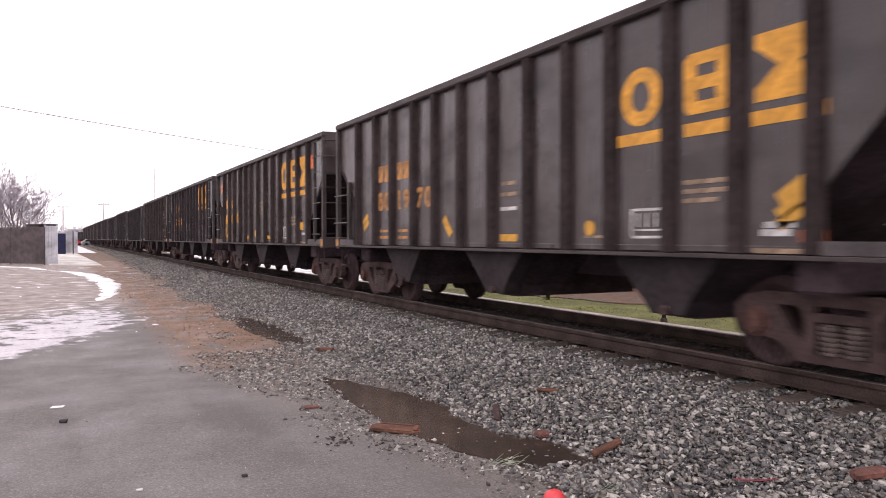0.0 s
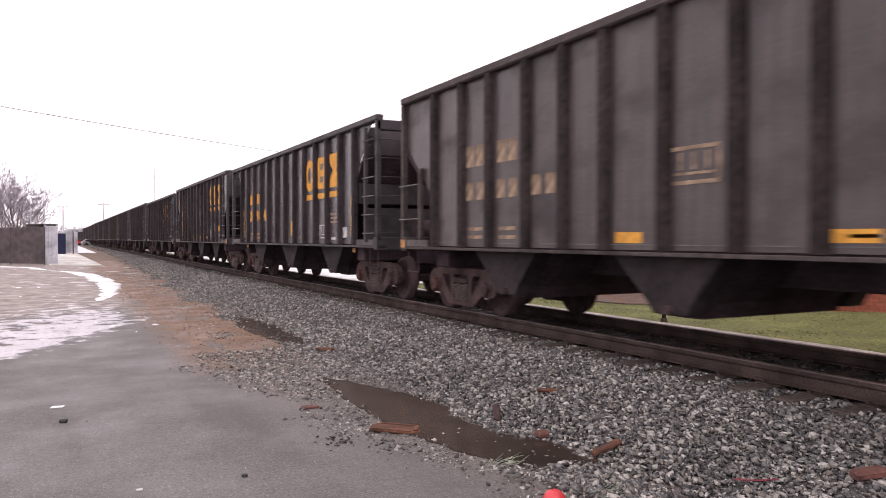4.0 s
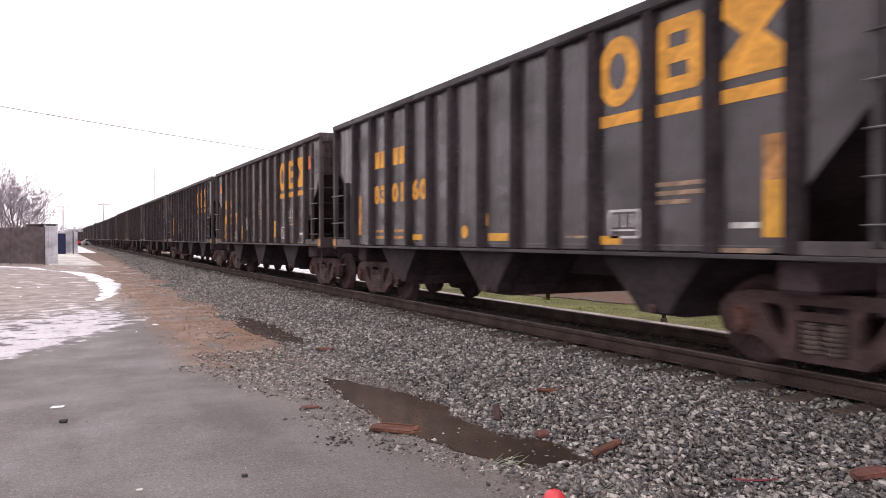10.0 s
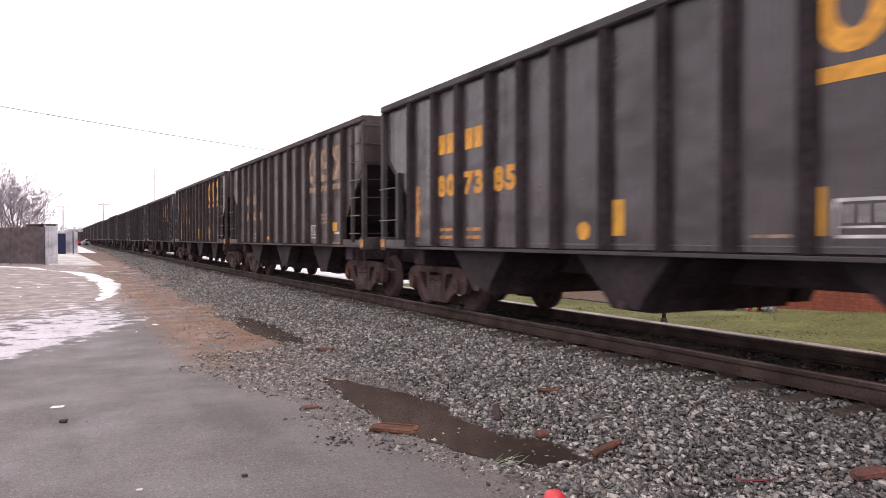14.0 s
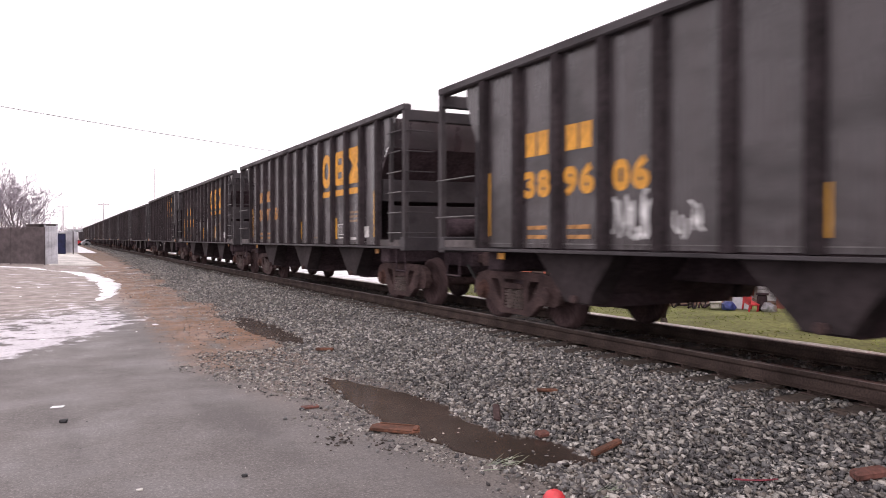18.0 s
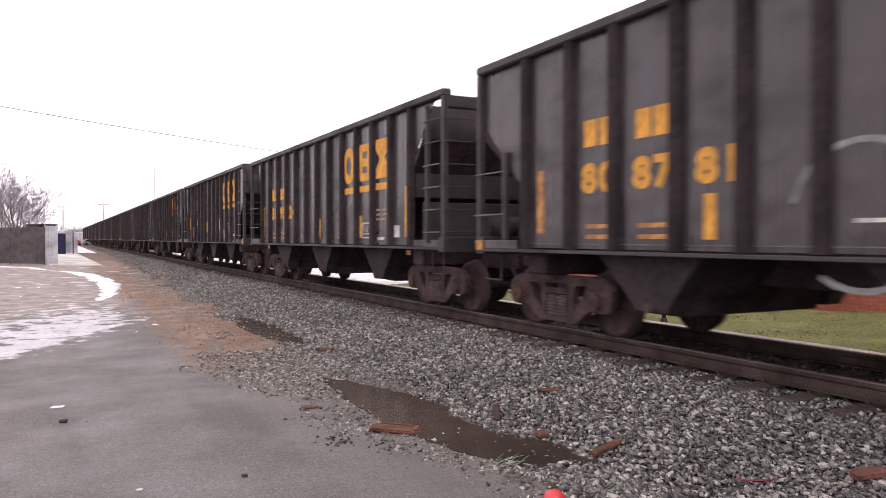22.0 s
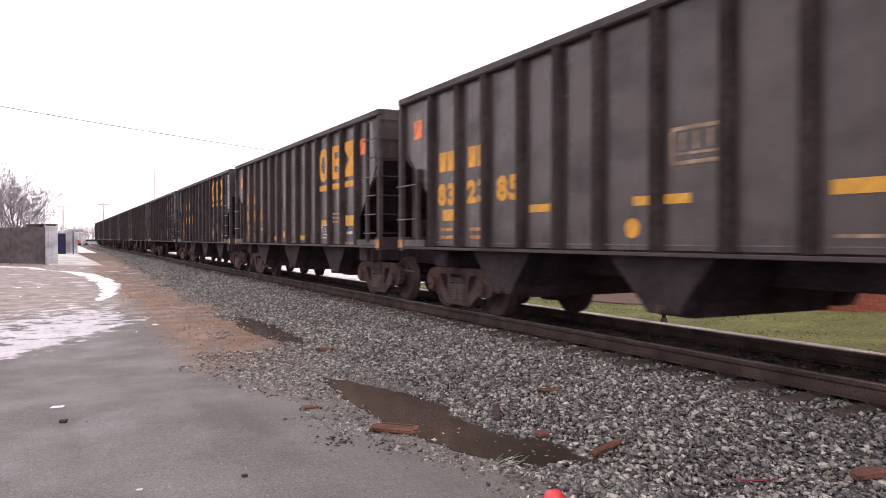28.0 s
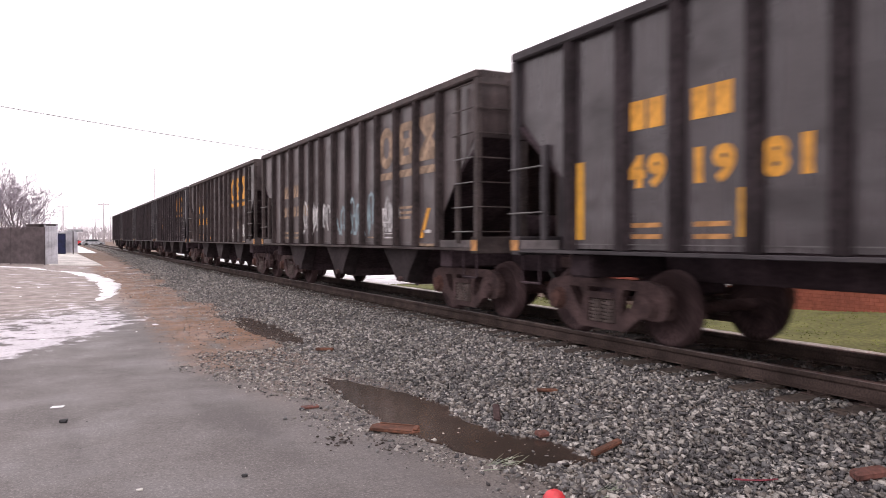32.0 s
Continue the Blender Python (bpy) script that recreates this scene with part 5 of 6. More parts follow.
def truck_parts(car, y0):
    """A two-axle truck: side frames with springs, bolster, two wheelsets."""
    for s in (-1, 1):
        x = s * 0.99
        arch = [(-1.09, 0.34), (-1.14, 0.46), (-1.13, 0.60), (-1.02, 0.70), (-0.80, 0.745), (-0.4, 0.75), (0.4, 0.75), (0.80, 0.745), (1.02, 0.70), (1.13, 0.60), (1.14, 0.46), (1.09, 0.34), (0.98, 0.30),
                (0.80, 0.32), (0.66, 0.30), (0.42, 0.13), (-0.42, 0.13), (-0.66, 0.30), (-0.80, 0.32), (-0.98, 0.30)]
        bm = bmesh.new()
        outer = [bm.verts.new((0, p[0], p[1])) for p in arch]
        holes = []
        for hole in ([(-0.25, 0.64), (0.25, 0.64), (0.25, 0.21), (-0.25, 0.21)], [(-0.64, 0.63), (-0.42, 0.63), (-0.36, 0.54), (-0.36, 0.30), (-0.50, 0.42)], [(0.64, 0.63), (0.42, 0.63), (0.36, 0.54), (0.36, 0.30), (0.50, 0.42)]):
            holes.append([bm.verts.new((0, *p)) for p in hole])
        edges = []
        for loop in [outer] + holes:
            edges += [bm.edges.new((loop[i], loop[(i + 1) % len(loop)])) for i in range(len(loop))]
        bmesh.ops.triangle_fill(bm, use_beauty=True, edges=edges)
        res = bmesh.ops.extrude_face_region(bm, geom=bm.faces[:])
        bmesh.ops.translate(bm, verts=[e for e in res["geom"] if isinstance(e, bmesh.types.BMVert)], vec=(0.11, 0, 0))
        bmesh.ops.translate(bm, verts=bm.verts[:], vec=(x - 0.055, y0, 0))
        frame_ob = part("side_frame", bm, M["truck"], car, "dusty brown cast steel truck frame")
        for k in (-0.115, 0.115):
            bm = bmesh.new()
            for turn in range(6):
                z = 0.222 + turn * 0.044
                tube(bm, (x, y0 + k, z), (x, y0 + k, z + 0.028), 0.106, 0.106, 12)
            tube(bm, (x, y0 + k, 0.212), (x, y0 + k, 0.49), 0.080, 0.080, 8)
            part("coil_spring", bm, M["spring"], frame_ob)
        block("bolster_end", *sorted((x - 0.06, x + s * 0.075)), y0 - 0.235, y0 + 0.235, 0.50, 0.585, M["truck"], frame_ob, 0.02)
        for yy in (-BASE, BASE):
            bm = bmesh.new()
            lathe(bm, [(s * a, r) for a, r in ((0.94, 0.15), (1.05, 0.15), (1.07, 0.115), (1.12, 0.11), (1.135, 0.06))], 16)
            bmesh.ops.translate(bm, verts=bm.verts[:], vec=(0, y0 + yy, WHEEL_R + 0.02))
            part("bearing_cap", bm, M["cap"] if (s < 0 and yy > 0) else M["truck"], frame_ob)
    block("body_bolster", -1.38, 1.38, y0 - 0.2, y0 + 0.2, 0.765, SILL - 0.004, M["under"], car, 0.03)
    block("bolster", -0.92, 0.92, y0 - 0.2, y0 + 0.2, 0.50, 0.70, M["under"], car, 0.03)
    for yy in (-BASE, BASE):
        bm = bmesh.new()
        tube(bm, (-0.95, 0, 0), (0.95, 0, 0), 0.075, 0.075, 12)
        wheelset = part("wheelset", bm, M["wheel"], car)
        wheelset.matrix_parent_inverse = pose(0, y0 + yy, WHEEL_R)
        for s in (-1, 1):
            bm = bmesh.new()
            lathe(bm, [(s * a, r) for a, r in ((0.81, 0.09), (0.81, 0.15), (0.765, 0.18), (0.755, 0.33), (0.80, 0.36), (0.80, 0.424), (0.71, 0.432), (0.695, 0.456), (0.668, 0.456), (0.665, 0.36), (0.70, 0.33), (0.70, 0.18), (0.66, 0.15), (0.66, 0.09))])
            part("wheel", bm, M["wheel"], wheelset, smooth=True)


def hopper_car(style, paint, label):
    """An open-top ribbed coal hopper. style 'full': side sheets run to the corner posts; 'set_back' and 'far_back': the same with its bays a little farther along; 'caged': the end bays are open frames."""
    car = thing("hopper_car", label, "train car", "coal hoppers of the train")
    P = M[paint]
    full = style != "caged"
    FRONT, REAR, TRUCK_Y, TOP = (-6.53, 6.36, 5.14, 3.705) if full else (-6.64, 6.64, 5.25, 3.62)
    RIBS = FULL_RIBS if full else [(-6 + i) * 0.882 for i in range(13)]
    for s in (-1, 1):
        x0, x1 = sorted((s * SHEET, s * (SHEET - 0.02)))
        if full:
            side = [(FRONT, TOP), (REAR, TOP), (REAR, 2.93), (5.24, 1.90), (5.24, SILL + 0.05), (-5.26, SILL + 0.05), (-5.28, 1.63), (-6.40, 2.86), (FRONT, 2.90)]
        else:
            side = [(-6.16, TOP - 0.1), (5.88, TOP - 0.1), (5.87, 3.35), (5.79, 3.11), (5.68, 2.86), (5.49, 2.62), (5.45, 2.1), (5.44, SILL + 0.05), (-5.29, SILL + 0.05), (-5.29, 2.45), (-5.44, 2.72), (-5.94, 3.30)]
        bm = bmesh.new()
        prism(bm, side, "x", x0, x1)
        part("side_sheet", bm, M[paint + "_sheet"], car)
        x0, x1 = sorted((s * SHEET, s * RIB))
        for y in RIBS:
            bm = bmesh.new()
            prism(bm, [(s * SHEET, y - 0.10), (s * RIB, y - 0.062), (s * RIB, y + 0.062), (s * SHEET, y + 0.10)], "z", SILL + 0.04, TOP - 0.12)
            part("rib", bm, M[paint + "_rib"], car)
        block("top_chord", *sorted((s * (SHEET - 0.06), s * (RIB + 0.015))), FRONT, REAR, TOP - 0.12, TOP, P, car, 0.02)
        block("side_sill", *sorted((s * (SHEET - 0.12), s * (RIB + 0.005))), FRONT, REAR, SILL - 0.012, SILL + 0.03, P, car, 0.006)
        block("weld_seam", *sorted((s * SHEET, s * (SHEET + 0.006))), -5.1 if full else -5.4, 5.1 if full else 5.4, SILL + 0.10, SILL + 0.112, M["rung"], car)
        # end cages: corner posts, ladders and grab irons
        for e in (-1, 1):
            ye = REAR if e == 1 else FRONT
            block("end_skirt", *sorted((s * (RIB - 0.05), s * (RIB - 0.01))), *sorted((e * 5.32 if full else e * 5.5, ye - e * 0.105)), SILL + 0.032, SILL + 0.15, M["skirt"], car, 0.006)
            block("corner_post", *sorted((s * (RIB - 0.09), s * RIB)), *sorted((ye - e * 0.10, ye)), SILL + 0.13, TOP - 0.12, P, car, 0.008)
            ladder = (e == -1) == (s == -1)
            if ladder:
                yi = ye - e * 0.54
                stile = block("ladder_stile", *sorted((s * (RIB - 0.02), s * (RIB + 0.05))), *sorted((yi - 0.035, yi + 0.035)), SILL + 0.1, TOP - 0.2, P, car, 0.006)
                for k in range(7 if full else 6):
                    bm = bmesh.new()
                    z = 1.34 + k * 0.36
                    tube(bm, (s * (RIB + 0.07), ye, z), (s * (RIB + 0.07), yi - e * 0.06, z), 0.011, 0.011, 6)
                    part("ladder_rung", bm, M["rung"] if k < 4 else P, stile)
                    bm = bmesh.new()
                    tube(bm, (s * RIB, ye + e * 0.04, z), (s * (RIB - 0.55), ye + e * 0.04, z), 0.011, 0.011, 6)
                    part("end_rung", bm, P, stile)
            else:
                if full:
                    block("inner_post", *sorted((s * (RIB - 0.08), s * (RIB - 0.01))), *sorted((ye - e * 0.76, ye - e * 0.67)), SILL + 0.152, 2.42, P, car, 0.006)
                for z in (1.57, 2.15):
                    bm = bmesh.new()
                    tube(bm, (s * (RIB + 0.03), ye, z), (s * (RIB + 0.03), ye - e * (0.78 if full else 1.2), z), 0.012, 0.012, 6)
                    part("grab_iron", bm, M["rung"], car)
    # hopper bays below the sill: a dark trough across the car and a tapered chute plate on each side
    for yb in ((2.9, -0.30, -3.7) if style == "far_back" else (3.06, -0.14, -3.56) if style == "set_back" else (3.26, 0.1, -3.34) if full else (3.4, 0.1, -3.4)) if style != "flat" else ():
        bm = bmesh.new()
        prism(bm, [(yb + 0.82, SILL), (yb + 0.28, 0.56), (yb + 0.24, 0.40), (yb - 0.24, 0.40), (yb - 0.28, 0.56), (yb - 0.82, SILL)], "x", -1.09, 1.09)
        chute = part("hopper_bay", bm, M["under"], car)
        for s in (-1, 1):
            bm = bmesh.new()
            prism(bm, [(yb + 0.80, SILL), (yb + 0.24, 0.60), (yb + 0.20, 0.54), (yb + 0.14, 0.45), (yb - 0.34, 0.45), (yb - 0.38, 0.54), (yb - 0.40, 0.60), (yb - 0.82, SILL)], "x", *sorted((s * 1.10, s * 1.40)))
            part("chute_plate", bm, M["chute"], chute, bevel=0.012)
            bm = bmesh.new()
            tube(bm, (s * 1.401, yb - 0.1, 0.50), (s * 1.46, yb - 0.1, 0.50), 0.05, 0.05, 8)
            part("door_shaft", bm, M["truck"], chute)
    # ends
    for e in (-1, 1):
        ye = REAR if e == 1 else FRONT
        if full:
            bm = bmesh.new()
            box(bm, -SHEET, SHEET, *sorted((ye - e * 0.03, ye)), 2.72, TOP)
            part("end_sheet", bm, M[paint + "_sheet"], car)
            slope = [(ye - e * 0.03, 2.75), (ye, 2.72), (e * 4.2, SILL), (e * 4.16, SILL + 0.06)]
        else:
            bm = bmesh.new()
            box(bm, -SHEET, SHEET, *sorted((e * 5.68, e * 5.71)), 2.95, TOP - 0.12)
            part("end_sheet", bm, M[paint + "_sheet"], car)
            slope = [(e * 5.68, 2.99), (e * 5.71, 2.94), (e * 4.3, SILL), (e * 4.26, SILL + 0.05)]
            for z0, z1, y in ((1.95, 2.38, 5.3), (1.20, 1.86, 5.62)):
                block("cross_plate", -SHEET + 0.04, SHEET - 0.04, *sorted((e * y, e * (y + 0.05))), z0, z1, P, car, 0.01)
        bm = bmesh.new()
        prism(bm, slope, "x", -SHEET + 0.02, SHEET - 0.02)
        part("slope_sheet", bm, M["under"], car)
        block("end_chord", -RIB + 0.002, RIB - 0.002, *sorted((ye, ye - e * 0.12)), *((TOP - 0.12, TOP - 0.003) if full else (TOP - 0.30, TOP - 0.10)), P, car, 0.015)
        block("end_sill", -RIB, RIB, *sorted((ye, ye - e * 0.20)), SILL - 0.05, SILL + 0.2, P, car, 0.012)
        for x in (-0.75, 0.0, 0.75) if full else (0.0,) if e == -1 else ():
            block("end_post", x - 0.07, x + 0.07, *sorted((ye - e * 0.02, ye - e * 0.16)), SILL + 0.2, 2.74 if full else TOP - 0.302, P, car, 0.008)
        if full:
            for x in (-1.0, -0.5, 0.0, 0.5, 1.0):
                block("end_rib", x - 0.05, x + 0.05, *sorted((ye, ye + e * 0.05)), 2.76, TOP - 0.12, P, car, 0.008)
        # brake gear and coupler
        bm = bmesh.new()
        tube(bm, (0.45, ye + e * 0.03, 1.9), (0.45, ye + e * 0.12, 1.9), 0.28, 0.28, 16)
        if e == 1:
            part("hand_brake_wheel", bm, M["under"], car)
        else:
            bm.free()
            bm = bmesh.new()
            tube(bm, (-0.5, ye - e * 0.55, 1.42), (0.5, ye - e * 0.55, 1.42), 0.2, 0.2, 12)
            part("air_reservoir", bm, M["under"], car, smooth=True)
        bm = bmesh.new()
        box(bm, -0.09, 0.09, *sorted((ye - e * 0.2, ye + e * 0.35)), 0.78, 0.95)
        box(bm, -0.16, 0.16, *sorted((ye + e * 0.28, ye + e * 0.515)), 0.74, 1.0)
        part("coupler", bm, M["truck"], car, bevel=0.02)
        bm = bmesh.new()
        sweep(bm, [Vector((-0.3, ye + e * 0.5 * k / 6, 0.75 - 0.3 * math.sin(k * 0.262))) for k in range(7)], 0.025, 6)
        part("air_hose", bm, M["tyre"], car)
        for s in (-1, 1):
            bm = bmesh.new()
            y = ye - e * 0.35
            tube(bm, (s * 1.5, y - 0.2, SILL), (s * 1.5, y - 0.2, 0.66), 0.015, 0.015, 6)
            tube(bm, (s * 1.5, y + 0.2, SILL), (s * 1.5, y + 0.2, 0.66), 0.015, 0.015, 6)
            tube(bm, (s * 1.5, y - 0.2, 0.66), (s * 1.5, y + 0.2, 0.66), 0.018, 0.018, 6)
            part("sill_step", bm, M["under"], car)
        truck_parts(car, e * TRUCK_Y)
    block("centre_sill", -0.2, 0.2, FRONT, REAR, 0.72, SILL, M["under"], car, 0.01)
    block("coal_floor", -SHEET + 0.03, SHEET - 0.03, -3.9, 3.9, 1.09, 1.13, M["under"], car)
    return car



# ---- markings, painted a few millimetres proud of the side sheet facing the lot ----
FACE = -SHEET - 0.004


def plate(outline, name="mark"):
    """A thin painted shape; corners are along the car and up."""
    bm = bmesh.new()
    prism(bm, outline, "x", FACE - 0.002, FACE + 0.003)
    bmesh.ops.triangulate(bm, faces=[f for f in bm.faces if len(f.verts) > 4])
    return bm


def rect(y, z, w, h, lean=0.0):
    return [(y - w / 2 + lean, z - h / 2), (y + w / 2 + lean, z - h / 2), (y + w / 2 - lean, z + h / 2), (y - w / 2 - lean, z + h / 2)]


def shared_mark(make):
    """Keeps one mesh for each kind of mark and colour, so that the cars share it."""
    kept = {}

    def get(*key):
        if key not in kept:
            kept[key] = make(*key)
        return kept[key]
    return get


@shared_mark
def ring_mesh(colour):
    bm = bmesh.new()
    n = 28
    lo = [[bm.verts.new((x, a * math.cos(i * 2 * math.pi / n), b * math.sin(i * 2 * math.pi / n))) for i in range(n)] for x in (-0.002, 0.003) for a, b in ((0.335, 0.385), (0.15, 0.20))]
    for p, q in ((0, 1), (2, 3), (0, 2), (1, 3)):
        for i in range(n):
            bm.faces.new((lo[p][i], lo[p][(i + 1) % n], lo[q][(i + 1) % n], lo[q][i]))
    return to_mesh("ring_mark", bm, M[colour])


@shared_mark
def steps_mesh(colour):
    """A rounded block with two slots."""
    bm = bmesh.new()
    loops = [[(0.24, 0.37), (-0.24, 0.37), (-0.31, 0.30), (-0.31, -0.30), (-0.24, -0.37), (0.24, -0.37), (0.31, -0.30), (0.31, 0.30)]]
    loops += [[(0.13, lo), (-0.13, lo), (-0.13, lo + 0.14), (0.13, lo + 0.14)] for lo in (0.08, -0.22)]
    edges = []
    for loop in loops:
        vs = [bm.verts.new((-0.002, *p)) for p in loop]
        edges += [bm.edges.new((vs[i], vs[(i + 1) % len(vs)])) for i in range(len(vs))]
    bmesh.ops.triangle_fill(bm, use_beauty=True, edges=edges)
    res = bmesh.ops.extrude_face_region(bm, geom=bm.faces[:])
    bmesh.ops.translate(bm, verts=[e for e in res["geom"] if isinstance(e, bmesh.types.BMVert)], vec=(0.005, 0, 0))
    return to_mesh("block_mark", bm, M[colour])


@shared_mark
def hourglass_mesh(colour):
    bm = bmesh.new()
    half = [(0.37, 0.375), (0.37, 0.22), (0.29, 0.16), (0.11, 0.0), (0.29, -0.16), (0.37, -0.22), (0.37, -0.375)]
    ring = [bm.verts.new((-0.002, y, z)) for y, z in half + [(-y, z) for y, z in reversed(half)]]
    mid = bm.verts.new((-0.002, 0, 0))
    for p, q in zip(ring, ring[1:] + ring[:1]):
        bm.faces.new((mid, p, q))
    res = bmesh.ops.extrude_face_region(bm, geom=bm.faces[:])
    bmesh.ops.translate(bm, verts=[e for e in res["geom"] if isinstance(e, bmesh.types.BMVert)], vec=(0.005, 0, 0))
    return to_mesh("hourglass_mark", bm, M[colour])


@shared_mark
def bar_mesh(w, h, colour, lean=0.0):
    bm = bmesh.new()
    prism(bm, rect(0, 0, w, h, lean), "x", -0.002, 0.003)
    return to_mesh("bar", bm, M[colour])


@shared_mark
def dot_mesh(r, colour):
    bm = bmesh.new()
    tube(bm, (-0.002, 0, 0), (0.003, 0, 0), r, r, 20)
    return to_mesh("dot", bm, M[colour])


@shared_mark
def frame_mesh(w, h, band, colour):
    bm = bmesh.new()
    for a in (rect(0, h / 2, w, band), rect(0, -h / 2, w, band), rect(w / 2, 0, band, h - band), rect(-w / 2, 0, band, h - band), rect(0, -h * 0.24, w * 0.8, band * 0.7), rect(0, h * 0.12, w * 0.06, h * 0.5), rect(w * 0.28, h * 0.12, w * 0.05, h * 0.5), rect(-w * 0.28, h * 0.12, w * 0.05, h * 0.5)):
        prism(bm, a, "x", -0.002, 0.003)
    return to_mesh("stencil_frame", bm, M[colour])


@shared_mark
def digit_mesh(ch, colour):
    curve = bpy.data.curves.new("digit", "FONT")
    curve.body, curve.size, curve.extrude, curve.offset, curve.align_x = ch, 0.44, 0.002, 0.024, "CENTER"
    curve.resolution_u = 3
    holder = bpy.data.objects.new("digit", curve)
    me = bpy.data.meshes.new_from_object(holder)
    bpy.data.objects.remove(holder)
    me.transform(Matrix(((0, 0, 1, 0), (-1.14, 0, 0, 0), (0, 1, 0, 0), (0, 0, 0, 1))))
    me.materials.clear()
    me.materials.append(M[colour])
    return me


def put(car, name, me, y, z):
    return share(name, me, car, Matrix.Translation((FACE, y, z)))


def spray(car, y, z, w, h, colour, seed, strokes=6):
    """Illegible spray paint: loose ribbons bent at random, a part each."""
    rng = random.Random(seed)
    for k in range(strokes):
        bm = bmesh.new()
        cy = y - w * ((k + 0.5) / strokes - 0.5)
        a, turn = rng.uniform(0, 6.28), rng.uniform(2.2, 5.0) * rng.choice((-1, 1))
        ry, rz, band = w / strokes * rng.uniform(0.55, 0.95), h * rng.uniform(0.3, 0.5), min(0.075, h * 0.10)
        cz = z + rng.uniform(-0.1, 0.1) * h
        ring = []
        for i in range(11):
            b = a + turn * i / 10
            off = rng.uniform(0.9, 1.1)
            ring.append([bm.verts.new((FACE - 0.002 - k * 0.0006, cy - math.cos(b) * (ry * off + d), cz + math.sin(b) * (rz * off + d))) for d in (-band / 2, band / 2)])
        for p, q in zip(ring, ring[1:]):
            bm.faces.new((p[0], p[1], q[1], q[0]))
        part("spray_stroke", bm, M[colour], car, "loose sprayed graffiti stroke" if k == 0 else "")


def outline_spray(car, colour):
    """Large rounded outlines without a readable shape."""
    for k, (cy, r) in enumerate(((0.55, 0.62), (-0.34, 0.44), (-1.35, 0.52))):
        for a0, a1 in ((0.2, 3.5), (4.2, 5.3)):
            bm = bmesh.new()
            prev = None
            for i in range(19):
                a = a0 + (a1 - a0) * i / 18
                pair = [bm.verts.new((FACE - 0.002 - k * 0.001, cy + math.cos(a) * (r + d), 1.42 + math.sin(a) * (r + d) * 0.95)) for d in (-0.028, 0.028)]
                if prev:
                    bm.faces.new((prev[0], prev[1], pair[1], pair[0]))
                prev = pair
            part("spray_stroke", bm, M[colour], car, "pale sprayed outline")


def marks(car, number, style, tone, seed):
    """Painted emblem, numbers, stencils and reflectors that every car carries."""
    caged = style == "caged"
    low, high = number in LOW_MARKS, number in HIGH_MARKS
    small = number == "801970"
    aside = -0.18 if small else 0.0
    ink = "dull_orange" if number in ("389758", "833209", "829466", "801970", "809962") else tone
    logo = (-2.12, -3.04, -3.95) if caged else (-2.98 + aside, -3.88 + aside, -4.78 + aside)
    text = (4.0, 3.13, 2.22) if caged else (4.66, 3.70, 2.84) if low else (3.72, 2.84, 1.95) if number == "808781" else (3.86, 2.98, 2.11)
    up = 2.77 if caged else 2.74 if small else 3.08 if high else 3.04 if number in ("808781", "491981") else 2.93
    line = 2.73 if high else 2.54 if number == "491981" else 2.45
    foot = line - (0.80 if high else 0.74 if number == "491981" else 0.66)
    for me, y, w in zip((ring_mesh(tone), steps_mesh(tone), hourglass_mesh(tone)), logo, (0.72, 0.56, 0.74)):
        shape = put(car, "emblem_shape", me, y, up)
        if small:
            shape.scale = (1, 0.92, 0.8)
        put(car, "emblem_underline", bar_mesh(w, 0.13, tone), y, up - (0.44 if small else 0.53))
    for y in text[:2]:
        for d in (-0.135, 0.135):
            put(car, "reporting_mark", bar_mesh(0.22, 0.31, ink), y + d, line + 0.01)
        for z in (1.26, 1.38):
            put(car, "data_line", bar_mesh(0.42, 0.05, "faint" if tone == "faint" else "dull_orange"), y, z)
    for k, y in enumerate(text):
        for i, d in enumerate((0.155, -0.155)):
            if number:
                put(car, "car_number_digit", digit_mesh(number[2 * k + i], ink), y + d, foot)
            else:
                put(car, "car_number_bar", bar_mesh(0.2, 0.26, ink), y + d, foot + 0.15)
    under, lines = (logo[1], logo[2]) if caged else (logo[0], logo[1])
    put(car, "stencil_frame", frame_mesh(0.47, 0.29, 0.028, "white"), under - 0.1, 1.40)
    for k, (z, w) in enumerate(((1.79, 0.62), (1.70, 0.62), (1.61, 0.44))):
        put(car, "data_line", bar_mesh(w, 0.045, "faint"), lines - 0.02 + (0.62 - w) / 2, z)
    put(car, "data_line", bar_mesh(0.40, 0.03, "faint"), logo[0] + 0.75, 1.26)
    put(car, "white_dash", bar_mesh(0.30, 0.055, "white"), logo[2] + 0.08, 1.24 if caged else 1.36)
    if not caged:
        put(car, "rust_line", bar_mesh(0.54, 0.045, "faint"), logo[2] + 0.08, 1.132)
    for y, z, h, colour in ((-4.95, 0.99, 0.09, "dull_orange"), (5.0, 0.99, 0.09, "orange")) if caged else ((-6.46, 1.14, 0.16, "dull_orange"), (6.26, 1.15, 0.14, "dull_orange")):
        ob = put(car, "end_placard", bar_mesh(0.18, h, colour), y, z)
        ob.location.x = -1.598 if not caged else -1.42


